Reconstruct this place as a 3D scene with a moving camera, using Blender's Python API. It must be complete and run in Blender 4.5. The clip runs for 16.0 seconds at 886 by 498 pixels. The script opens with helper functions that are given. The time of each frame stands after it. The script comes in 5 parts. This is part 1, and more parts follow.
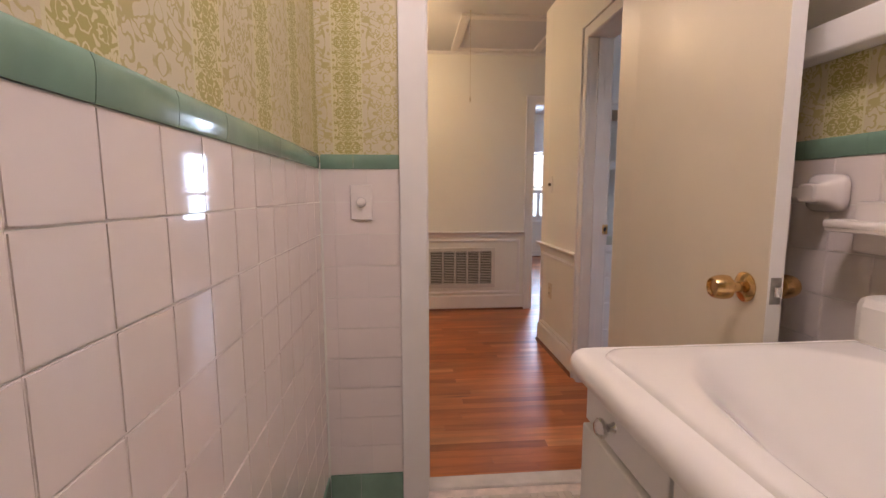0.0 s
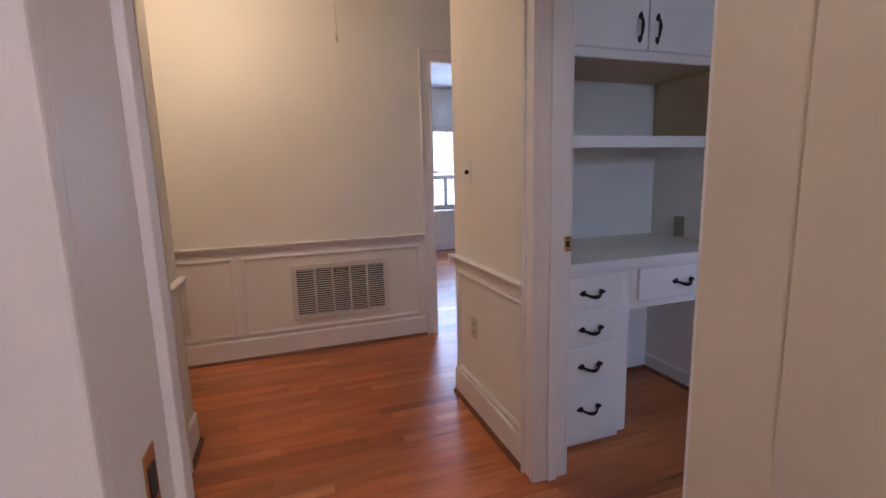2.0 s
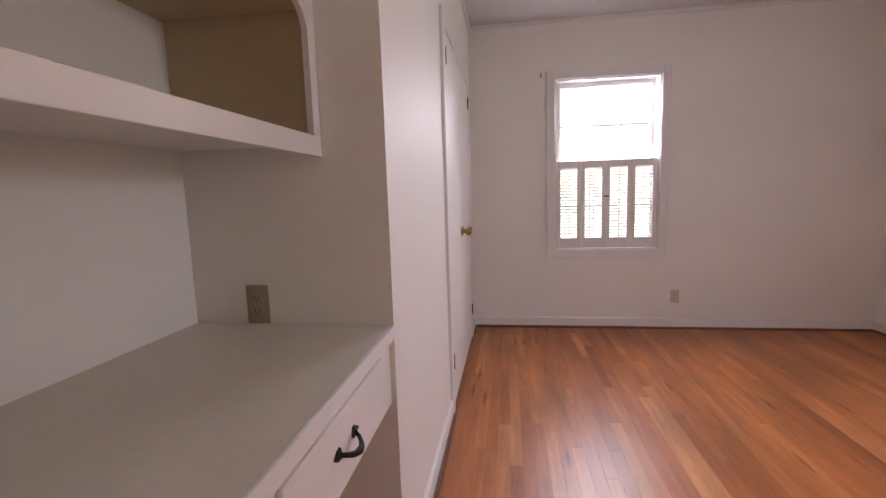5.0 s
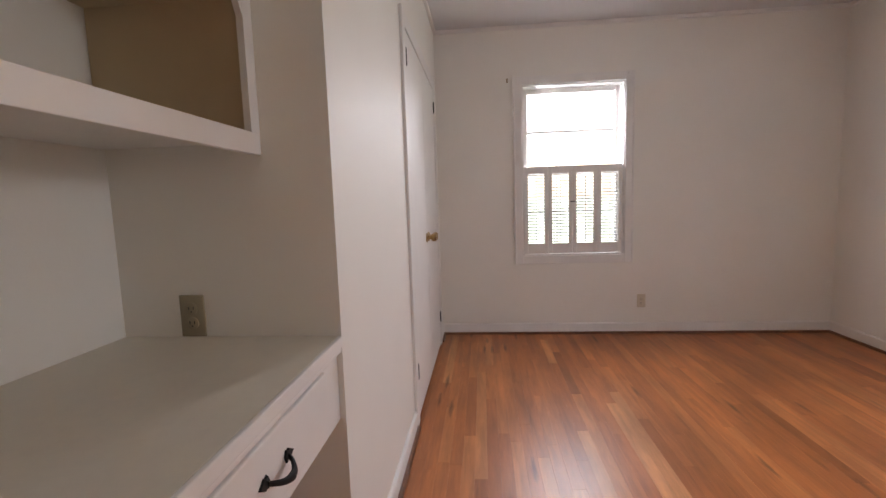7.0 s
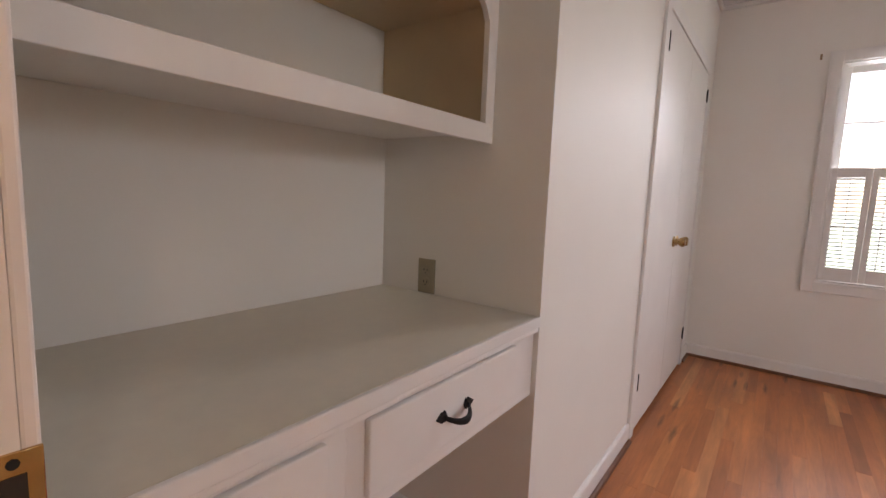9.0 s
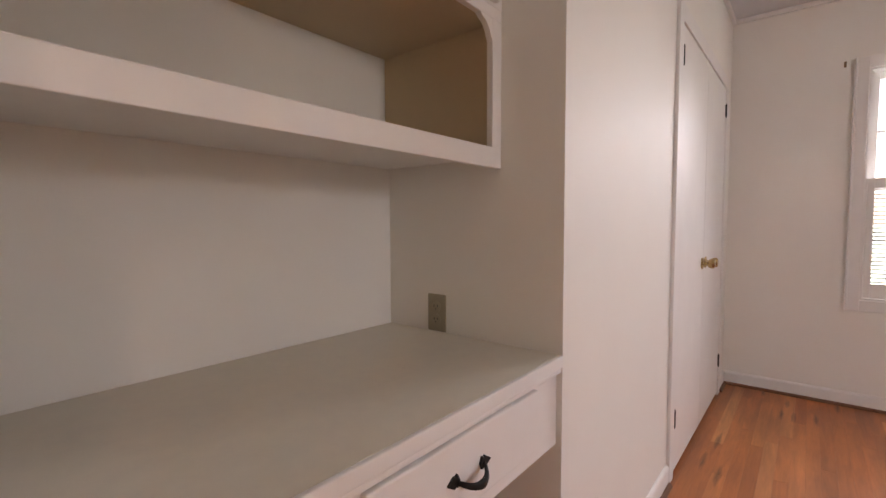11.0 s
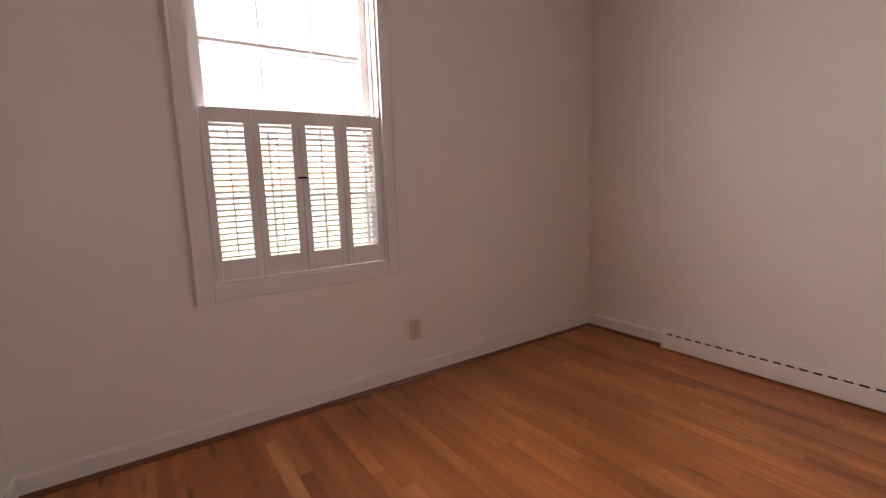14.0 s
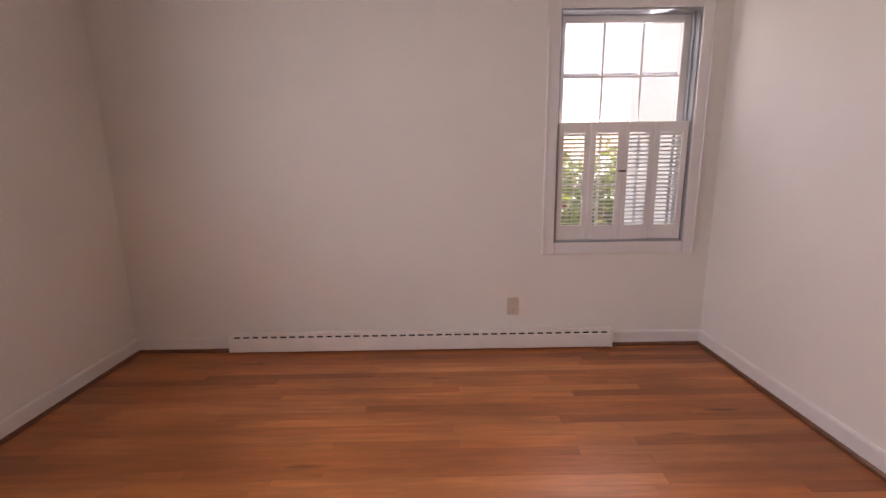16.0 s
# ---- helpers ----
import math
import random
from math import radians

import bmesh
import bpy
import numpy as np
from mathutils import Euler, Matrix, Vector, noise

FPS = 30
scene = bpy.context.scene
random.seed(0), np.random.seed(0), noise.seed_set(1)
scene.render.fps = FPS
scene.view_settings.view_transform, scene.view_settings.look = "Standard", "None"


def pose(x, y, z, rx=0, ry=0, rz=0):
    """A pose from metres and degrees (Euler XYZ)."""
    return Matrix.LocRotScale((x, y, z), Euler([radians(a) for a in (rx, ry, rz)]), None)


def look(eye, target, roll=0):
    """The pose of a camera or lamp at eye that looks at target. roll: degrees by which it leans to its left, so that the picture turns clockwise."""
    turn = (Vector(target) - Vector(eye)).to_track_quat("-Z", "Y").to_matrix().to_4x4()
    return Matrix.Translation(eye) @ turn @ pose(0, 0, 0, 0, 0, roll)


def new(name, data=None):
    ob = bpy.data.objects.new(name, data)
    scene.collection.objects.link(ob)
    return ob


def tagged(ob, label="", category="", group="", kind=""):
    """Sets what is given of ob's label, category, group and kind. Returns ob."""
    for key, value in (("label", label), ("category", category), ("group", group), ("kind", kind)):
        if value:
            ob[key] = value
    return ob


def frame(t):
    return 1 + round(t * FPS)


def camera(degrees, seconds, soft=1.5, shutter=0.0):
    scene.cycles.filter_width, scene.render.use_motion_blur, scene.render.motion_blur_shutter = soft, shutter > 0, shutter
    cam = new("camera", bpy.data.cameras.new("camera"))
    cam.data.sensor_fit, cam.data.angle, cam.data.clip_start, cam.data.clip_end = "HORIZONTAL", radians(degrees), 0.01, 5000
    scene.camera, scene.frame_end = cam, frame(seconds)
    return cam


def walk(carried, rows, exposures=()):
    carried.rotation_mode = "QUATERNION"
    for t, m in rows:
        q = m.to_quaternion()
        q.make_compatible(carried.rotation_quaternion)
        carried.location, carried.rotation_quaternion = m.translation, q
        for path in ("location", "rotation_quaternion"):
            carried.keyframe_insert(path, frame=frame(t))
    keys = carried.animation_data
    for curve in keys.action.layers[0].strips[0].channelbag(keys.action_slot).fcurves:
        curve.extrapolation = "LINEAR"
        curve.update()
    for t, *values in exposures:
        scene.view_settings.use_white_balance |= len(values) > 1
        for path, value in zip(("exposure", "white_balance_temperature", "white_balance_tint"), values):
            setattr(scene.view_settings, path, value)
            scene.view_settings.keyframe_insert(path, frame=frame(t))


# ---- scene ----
cam = camera(89.3, 16.0)
PATH = [
    (0, (0.371, 0.458, 1.167), (0.532, 2.437, 0.924), -0.1),
    (0.5, (0.388, 0.608, 1.155), (0.619, 2.568, 0.830), -0.2),
    (1, (0.464, 0.919, 1.186), (0.718, 2.875, 0.852), 0.0),
    (1.5, (0.497, 1.284, 1.198), (0.883, 3.217, 0.870), -0.65),
    (2, (0.569, 1.641, 1.214), (1.218, 3.506, 0.897), -1.5),
    (2.5, (0.707, 1.943, 1.203), (1.364, 3.813, 0.933), -1.0),
    (3, (0.828, 2.218, 1.205), (1.683, 4.006, 0.935), -0.7),
    (3.5, (0.954, 2.437, 1.208), (2.225, 3.955, 0.924), -3.1),
    (4, (1.158, 2.601, 1.203), (2.708, 3.831, 0.913), -3.9),
    (4.5, (1.302, 2.702, 1.197), (3.081, 3.571, 0.913), -2.6),
    (5, (1.436, 2.823, 1.216), (3.399, 3.116, 0.968), -1.8),
    (5.2, (1.47, 2.865, 1.209), (3.456, 2.914, 0.972), -2.2),
    (7.3, (1.512, 2.716, 1.192), (3.485, 2.973, 0.985), -1.7),
    (7.5, (1.503, 2.673, 1.188), (3.413, 3.233, 0.993), -0.4),
    (8, (1.491, 2.638, 1.177), (3.146, 3.738, 0.956), 1.8),
    (8.2, (1.493, 2.638, 1.162), (3.102, 3.782, 0.842), 2.1),
    (10.5, (1.512, 2.658, 1.202), (3.045, 3.942, 1.17), 2.1),
    (11, (1.594, 2.683, 1.179), (3.14, 3.947, 1.066), -0.2),
    (11.5, (1.823, 2.775, 1.187), (3.648, 3.579, 1.038), -1.5),
    (12, (2.077, 2.788, 1.161), (4.053, 2.997, 0.933), -1.0),
    (12.5, (2.391, 2.769, 1.181), (4.364, 2.583, 0.918), -0.8),
    (13, (2.715, 2.769, 1.165), (4.633, 2.284, 0.884), -1.3),
    (13.5, (2.998, 2.725, 1.138), (4.803, 1.923, 0.829), -2.3),
    (14, (3.278, 2.659, 1.098), (4.921, 1.558, 0.810), -1.9),
    (14.5, (3.4, 2.589, 1.124), (4.622, 1.044, 0.792), -1.9),
    (15, (3.459, 2.57, 1.173), (4.185, 0.75, 0.788), -1.8),
    (15.5, (3.462, 2.614, 1.2), (3.802, 0.687, 0.797), -1.0),
    (16, (3.466, 2.626, 1.203), (3.454, 0.67, 0.801), -0.8),
]
walk(cam, [(t, look(eye, target, roll)) for t, eye, target, roll in PATH],
     [(0.0, 1.88, 6250, 25), (1.0, 1.85, 6250, 27), (2.0, 1.72, 5600, 28), (2.5, 1.78, 5450, 27), (3.0, 1.74, 5600, 29), (3.5, 1.90, 5850, 28), (4.0, 1.92, 6650, 30), (4.5, 2.05, 7450, 38),
      (5.0, 2.35, 8150, 40), (7.5, 2.28, 8400, 28), (8.0, 2.27, 8500, 31), (10.5, 2.60, 8500, 32), (11.0, 2.54, 8800, 34), (11.5, 2.44, 8500, 37), (12.5, 1.74, 9100, 36), (13.0, 1.80, 9300, 36), (13.5, 1.88, 9500, 40), (14.0, 1.86, 9500, 40), (15.0, 2.02, 9500, 48), (15.5, 2.02, 9400, 48), (16.0, 2.0, 9100, 45)])

# ---- world, sun, lights ----
world = bpy.data.worlds.new("world")
scene.world = world
world.use_nodes = True
wn = world.node_tree.nodes
sky = wn.new("ShaderNodeTexSky")
sky.sky_type = "NISHITA"
sky.sun_disc = False
sky.sun_elevation, sky.sun_rotation = radians(57), radians(283)
wn["Background"].inputs["Strength"].default_value = 0.15
world.node_tree.links.new(sky.outputs[0], wn["Background"].inputs[0])

sun = new("sun", bpy.data.lights.new("sun", "SUN"))
sun.data.energy, sun.data.angle, sun.data.color = 5.0, radians(0.5), (1.0, 0.97, 0.93)
# the sun stands west and high, behind the house
sun.matrix_basis = look((-5, 1.2, 8), (0, 0, 0))


def area(name, eye, target, w, h, watts, color, spread=180):
    ob = new(name, bpy.data.lights.new(name, "AREA"))
    ob.data.spread = radians(spread)
    ob.data.shape, ob.data.size, ob.data.size_y = "RECTANGLE", w, h
    ob.data.energy, ob.data.color = watts, color
    ob.matrix_basis = look(eye, target)
    return ob


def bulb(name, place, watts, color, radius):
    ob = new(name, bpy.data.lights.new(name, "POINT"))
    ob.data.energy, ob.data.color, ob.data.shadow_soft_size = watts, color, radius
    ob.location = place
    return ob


DAY = (0.62, 0.81, 1.0)
# sky light falls inwards and down through the upper sashes
area("skylight_east", (5.72, 2.0075, 1.90), (4.72, 1.42, 1.30), 0.86, 0.60, 11.5, DAY, 140)
area("skylight_south", (2.37, -0.42, 1.80), (3.27, 0.58, 1.15), 0.80, 0.55, 5.2, DAY, 130)
area("skylight_far_room", (3.1, 8.85, 1.35), (2.6, 3, 0.9), 1.5, 1.4, 58, DAY)
bulb("hall_bulb", (0.12, 3.95, 2.35), 6.0, (1.0, 0.68, 0.30), 0.12)
# the bathroom bulb is added to brighten the room; its source is unseen
bulb("bath_fill_bulb", (0.62, 0.92, 2.36), 5.8, (1.0, 0.89, 0.88), 0.13)


# ---- materials ----
def material(name, color, rough=0.5, metal=0.0, vary=0.05, scale=6.0, bump=0.0, bump_scale=60.0, coat=0.0, rand=0.0, spec=0.5):
    m = bpy.data.materials.new(name)
    m.use_nodes = True
    nt = m.node_tree
    b = nt.nodes["Principled BSDF"]
    b.inputs["Roughness"].default_value, b.inputs["Metallic"].default_value = rough, metal
    b.inputs["Coat Weight"].default_value = coat
    b.inputs["Specular IOR Level"].default_value = spec
    geo = nt.nodes.new("ShaderNodeNewGeometry")
    big = nt.nodes.new("ShaderNodeTexNoise")
    big.inputs["Scale"].default_value, big.inputs["Detail"].default_value = scale, 5
    nt.links.new(geo.outputs["Position"], big.inputs["Vector"])
    ramp = nt.nodes.new("ShaderNodeMapRange")
    ramp.inputs["From Min"].default_value, ramp.inputs["From Max"].default_value = 0.3, 0.7
    ramp.clamp = False
    ramp.inputs["To Min"].default_value, ramp.inputs["To Max"].default_value = 1 - vary, 1 + vary
    nt.links.new(big.outputs["Fac"], ramp.inputs["Value"])
    mul = nt.nodes.new("ShaderNodeVectorMath")
    mul.operation = "SCALE"
    mul.inputs[0].default_value = color
    last = ramp.outputs["Result"]
    if rand:
        info = nt.nodes.new("ShaderNodeObjectInfo")
        r2 = nt.nodes.new("ShaderNodeMapRange")
        r2.inputs["To Min"].default_value, r2.inputs["To Max"].default_value = 1 - rand, 1 + rand
        nt.links.new(info.outputs["Random"], r2.inputs["Value"])
        mm = nt.nodes.new("ShaderNodeMath")
        mm.operation = "MULTIPLY"
        nt.links.new(last, mm.inputs[0])
        nt.links.new(r2.outputs["Result"], mm.inputs[1])
        last = mm.outputs[0]
    nt.links.new(last, mul.inputs["Scale"])
    nt.links.new(mul.outputs[0], b.inputs["Base Color"])
    rr = nt.nodes.new("ShaderNodeMapRange")
    rr.inputs["From Min"].default_value, rr.inputs["From Max"].default_value = 0.3, 0.7
    rr.clamp = False
    rr.inputs["To Min"].default_value, rr.inputs["To Max"].default_value = rough * 0.85, min(1, rough * 1.15)
    nt.links.new(big.outputs["Fac"], rr.inputs["Value"])
    nt.links.new(rr.outputs["Result"], b.inputs["Roughness"])
    if bump:
        fine = nt.nodes.new("ShaderNodeTexNoise")
        fine.inputs["Scale"].default_value, fine.inputs["Detail"].default_value = bump_scale, 4
        nt.links.new(geo.outputs["Position"], fine.inputs["Vector"])
        bp = nt.nodes.new("ShaderNodeBump")
        bp.inputs["Strength"].default_value, bp.inputs["Distance"].default_value = bump, 0.002
        nt.links.new(fine.outputs["Fac"], bp.inputs["Height"])
        nt.links.new(bp.outputs[0], b.inputs["Normal"])
    return m


def glowing(name, color, strength):
    m = bpy.data.materials.new(name)
    m.use_nodes = True
    b = m.node_tree.nodes["Principled BSDF"]
    b.inputs["Base Color"].default_value = (*color, 1)
    b.inputs["Emission Color"].default_value = (*color, 1)
    b.inputs["Emission Strength"].default_value = strength
    return m


def clear_glass(name):
    m = bpy.data.materials.new(name)
    m.use_nodes = True
    nt = m.node_tree
    t, g, mix = (nt.nodes.new("ShaderNodeBsdf" + k) for k in ("Transparent", "Glossy", "Diffuse"))
    g.inputs["Roughness"].default_value = 0.02
    mix = nt.nodes.new("ShaderNodeMixShader")
    mix.inputs[0].default_value = 0.05
    nt.links.new(t.outputs[0], mix.inputs[1])
    nt.links.new(g.outputs[0], mix.inputs[2])
    nt.links.new(mix.outputs[0], nt.nodes["Material Output"].inputs["Surface"])
    return m


WALL = material("bedroom_wall_paint", (0.83, 0.80, 0.745), 0.58, spec=0.35, vary=0.03, scale=1.3, bump=0.12, bump_scale=140)
HALL = material("hall_wall_paint", (0.80, 0.78, 0.71), 0.55, vary=0.03, scale=1.5, bump=0.12, bump_scale=140)
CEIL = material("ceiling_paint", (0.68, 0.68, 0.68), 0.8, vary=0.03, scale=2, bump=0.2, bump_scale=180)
TRIM = material("trim_gloss_paint", (0.80, 0.775, 0.745), 0.48, spec=0.4, vary=0.03, scale=7, bump=0.08, bump_scale=50)
CABINET = material("cabinet_paint", (0.80, 0.775, 0.745), 0.48, spec=0.4, vary=0.03, scale=6, bump=0.10, bump_scale=40)
LAMINATE = material("desk_laminate", (0.72, 0.665, 0.565), 0.38, vary=0.03, scale=30)
CREAM = material("cream_door_paint", (0.70, 0.62, 0.49), 0.38, vary=0.03, scale=4, bump=0.1, bump_scale=60)
TILE = material("pale_glazed_tile", (0.80, 0.72, 0.675), 0.06, vary=0.02, scale=9, rand=0.02, coat=0.3)
GROUT = material("grout", (0.78, 0.67, 0.60), 0.9, vary=0.15, scale=25, bump=0.3)
GREEN = material("green_glazed_tile", (0.20, 0.33, 0.245), 0.12, vary=0.10, scale=12, rand=0.06, coat=0.3)
PORCELAIN = material("cultured_marble", (0.78, 0.745, 0.70), 0.12, vary=0.015, scale=5, coat=0.4)
COUNTER = material("counter_marble", (0.77, 0.735, 0.69), 0.32, vary=0.015, scale=5)
NICHE = material("tan_niche", (0.55, 0.43, 0.275), 0.5, vary=0.06, scale=5, bump=0.1)
CERAMIC = material("ceramic_fitting", (0.82, 0.75, 0.70), 0.12, vary=0.02, coat=0.3)
IRON = material("black_iron", (0.010, 0.009, 0.009), 0.6, 0.3, vary=0.2, scale=40)
BRASS = material("worn_brass", (0.62, 0.40, 0.17), 0.2, 1.0, vary=0.15, scale=30)
BRONZE = material("aged_bronze", (0.30, 0.20, 0.11), 0.36, 1.0, vary=0.25, scale=40)
CHROME = material("chrome", (0.75, 0.74, 0.73), 0.12, 1.0, vary=0.05, scale=40)
DARK = material("dark_gap", (0.02, 0.018, 0.016), 0.9, vary=0.2)
PLATE = material("almond_plate", (0.62, 0.55, 0.43), 0.35, vary=0.03)
SHOE = material("stained_shoe_moulding", (0.17, 0.06, 0.025), 0.35, vary=0.25, scale=20)
HEATER = material("heater_enamel", (0.84, 0.80, 0.75), 0.35, vary=0.03, scale=10)
VENT = material("vent_enamel", (0.66, 0.63, 0.58), 0.4, vary=0.04, scale=14)
GLASS = clear_glass("window_glass")
MARBLE = material("marble_threshold", (0.72, 0.66, 0.60), 0.19, vary=0.08, scale=14)
ALU = material("storm_frame", (0.34, 0.36, 0.37), 0.45, 0.2, vary=0.05)
TARNISHED = material("tarnished_brass", (0.42, 0.28, 0.13), 0.28, 1.0, vary=0.25, scale=50)
STEEL = material("tarnished_steel", (0.30, 0.28, 0.26), 0.38, 0.9, vary=0.25, scale=60)
MIRROR = material("mirror_silver", (0.85, 0.86, 0.85), 0.02, 1.0, vary=0.0)


def node_math(nt, op, a, b=None, c=None):
    n = nt.nodes.new("ShaderNodeMath")
    n.operation = op
    for k, v in enumerate((a, b, c)):
        if v is None:
            continue
        if isinstance(v, (int, float)):
            n.inputs[k].default_value = v
        else:
            nt.links.new(v, n.inputs[k])
    return n.outputs[0]


def node_mix(nt, fac, a, b):
    n = nt.nodes.new("ShaderNodeMix")
    n.data_type = "RGBA"
    for key, v in ((0, fac), (6, a), (7, b)):
        if isinstance(v, tuple):
            n.inputs[key].default_value = (*v, 1)
        elif isinstance(v, (int, float)):
            n.inputs[key].default_value = v
        else:
            nt.links.new(v, n.inputs[key])
    return n.outputs[2]


def oak(name, per_island):
    """Varnished oak strips, grain along x, each strip of its own tone."""
    m = bpy.data.materials.new(name)
    m.use_nodes = True
    nt = m.node_tree
    b = nt.nodes["Principled BSDF"]
    geo = nt.nodes.new("ShaderNodeNewGeometry")
    rnd = geo.outputs["Random Per Island"] if per_island else nt.nodes.new("ShaderNodeObjectInfo").outputs["Random"]
    xyz = nt.nodes.new("ShaderNodeSeparateXYZ")
    nt.links.new(geo.outputs["Position"], xyz.inputs[0])
    comb = nt.nodes.new("ShaderNodeCombineXYZ")
    nt.links.new(node_math(nt, "MULTIPLY_ADD", xyz.outputs[0], 1.5, node_math(nt, "MULTIPLY", rnd, 37.0)), comb.inputs[0])
    nt.links.new(node_math(nt, "MULTIPLY", xyz.outputs[1], 15.0), comb.inputs[1])
    nt.links.new(node_math(nt, "MULTIPLY", rnd, 91.0), comb.inputs[2])
    grain = nt.nodes.new("ShaderNodeTexNoise")
    grain.inputs["Scale"].default_value, grain.inputs["Detail"].default_value, grain.inputs["Distortion"].default_value = 1.6, 6, 0.6
    nt.links.new(comb.outputs[0], grain.inputs["Vector"])
    fine = nt.nodes.new("ShaderNodeTexNoise")
    fine.inputs["Scale"].default_value, fine.inputs["Detail"].default_value = 9.0, 3
    nt.links.new(comb.outputs[0], fine.inputs["Vector"])
    tone = nt.nodes.new("ShaderNodeValToRGB")
    ramp = tone.color_ramp
    ramp.elements[0].position, ramp.elements[0].color = 0.0, (0.35, 0.102, 0.032, 1)
    ramp.elements[1].position, ramp.elements[1].color = 1.0, (0.72, 0.300, 0.120, 1)
    for pos, col in ((0.07, (0.48, 0.144, 0.043, 1)), (0.50, (0.55, 0.173, 0.053, 1)), (0.90, (0.62, 0.215, 0.073, 1))):
        ramp.elements.new(pos).color = col
    nt.links.new(rnd, tone.inputs[0])
    g = nt.nodes.new("ShaderNodeMapRange")
    g.inputs["From Min"].default_value, g.inputs["From Max"].default_value = 0.32, 0.62
    g.inputs["To Min"].default_value, g.inputs["To Max"].default_value = 0.82, 1.09
    nt.links.new(grain.outputs["Fac"], g.inputs["Value"])
    f = nt.nodes.new("ShaderNodeMapRange")
    f.inputs["From Min"].default_value, f.inputs["From Max"].default_value = 0.35, 0.65
    f.inputs["To Min"].default_value, f.inputs["To Max"].default_value = 0.94, 1.03
    nt.links.new(fine.outputs["Fac"], f.inputs["Value"])
    # worn, lighter and darker areas of the varnish
    wear = nt.nodes.new("ShaderNodeTexNoise")
    wear.inputs["Scale"].default_value, wear.inputs["Detail"].default_value = 1.5, 5
    ws = nt.nodes.new("ShaderNodeVectorMath")
    ws.operation = "MULTIPLY"
    ws.inputs[1].default_value = (0.8, 2.4, 1.0)
    nt.links.new(geo.outputs["Position"], ws.inputs[0])
    nt.links.new(ws.outputs[0], wear.inputs["Vector"])
    w = nt.nodes.new("ShaderNodeMapRange")
    w.inputs["From Min"].default_value, w.inputs["From Max"].default_value = 0.3, 0.7
    w.inputs["To Min"].default_value, w.inputs["To Max"].default_value = 0.62, 1.16
    nt.links.new(wear.outputs["Fac"], w.inputs["Value"])
    # small dark knots
    kn = nt.nodes.new("ShaderNodeTexVoronoi")
    kn.inputs["Scale"].default_value = 1.0
    kc = nt.nodes.new("ShaderNodeVectorMath")
    kc.operation = "MULTIPLY"
    kc.inputs[1].default_value = (1.25, 9.0, 1.0)
    nt.links.new(geo.outputs["Position"], kc.inputs[0])
    nt.links.new(kc.outputs[0], kn.inputs["Vector"])
    k = nt.nodes.new("ShaderNodeMapRange")
    k.inputs["From Min"].default_value, k.inputs["From Max"].default_value = 0.04, 0.15
    k.inputs["To Min"].default_value, k.inputs["To Max"].default_value = 0.42, 1.0
    nt.links.new(node_math(nt, "ADD", kn.outputs["Distance"], node_math(nt, "MULTIPLY", node_math(nt, "SUBTRACT", fine.outputs["Fac"], 0.5), 0.12)), k.inputs["Value"])
    v = node_math(nt, "MULTIPLY", node_math(nt, "MULTIPLY", g.outputs[0], f.outputs[0]), node_math(nt, "MULTIPLY", w.outputs[0], k.outputs[0]))
    sc = nt.nodes.new("ShaderNodeVectorMath")
    sc.operation = "SCALE"
    nt.links.new(tone.outputs[0], sc.inputs[0])
    nt.links.new(v, sc.inputs["Scale"])
    nt.links.new(sc.outputs[0], b.inputs["Base Color"])
    r = nt.nodes.new("ShaderNodeMapRange")
    r.inputs["To Min"].default_value, r.inputs["To Max"].default_value = 0.29, 0.44
    nt.links.new(wear.outputs["Fac"], r.inputs["Value"])
    nt.links.new(r.outputs[0], b.inputs["Roughness"])
    bp = nt.nodes.new("ShaderNodeBump")
    bp.inputs["Strength"].default_value, bp.inputs["Distance"].default_value = 0.12, 0.002
    nt.links.new(grain.outputs["Fac"], bp.inputs["Height"])
    nt.links.new(bp.outputs[0], b.inputs["Normal"])
    return m


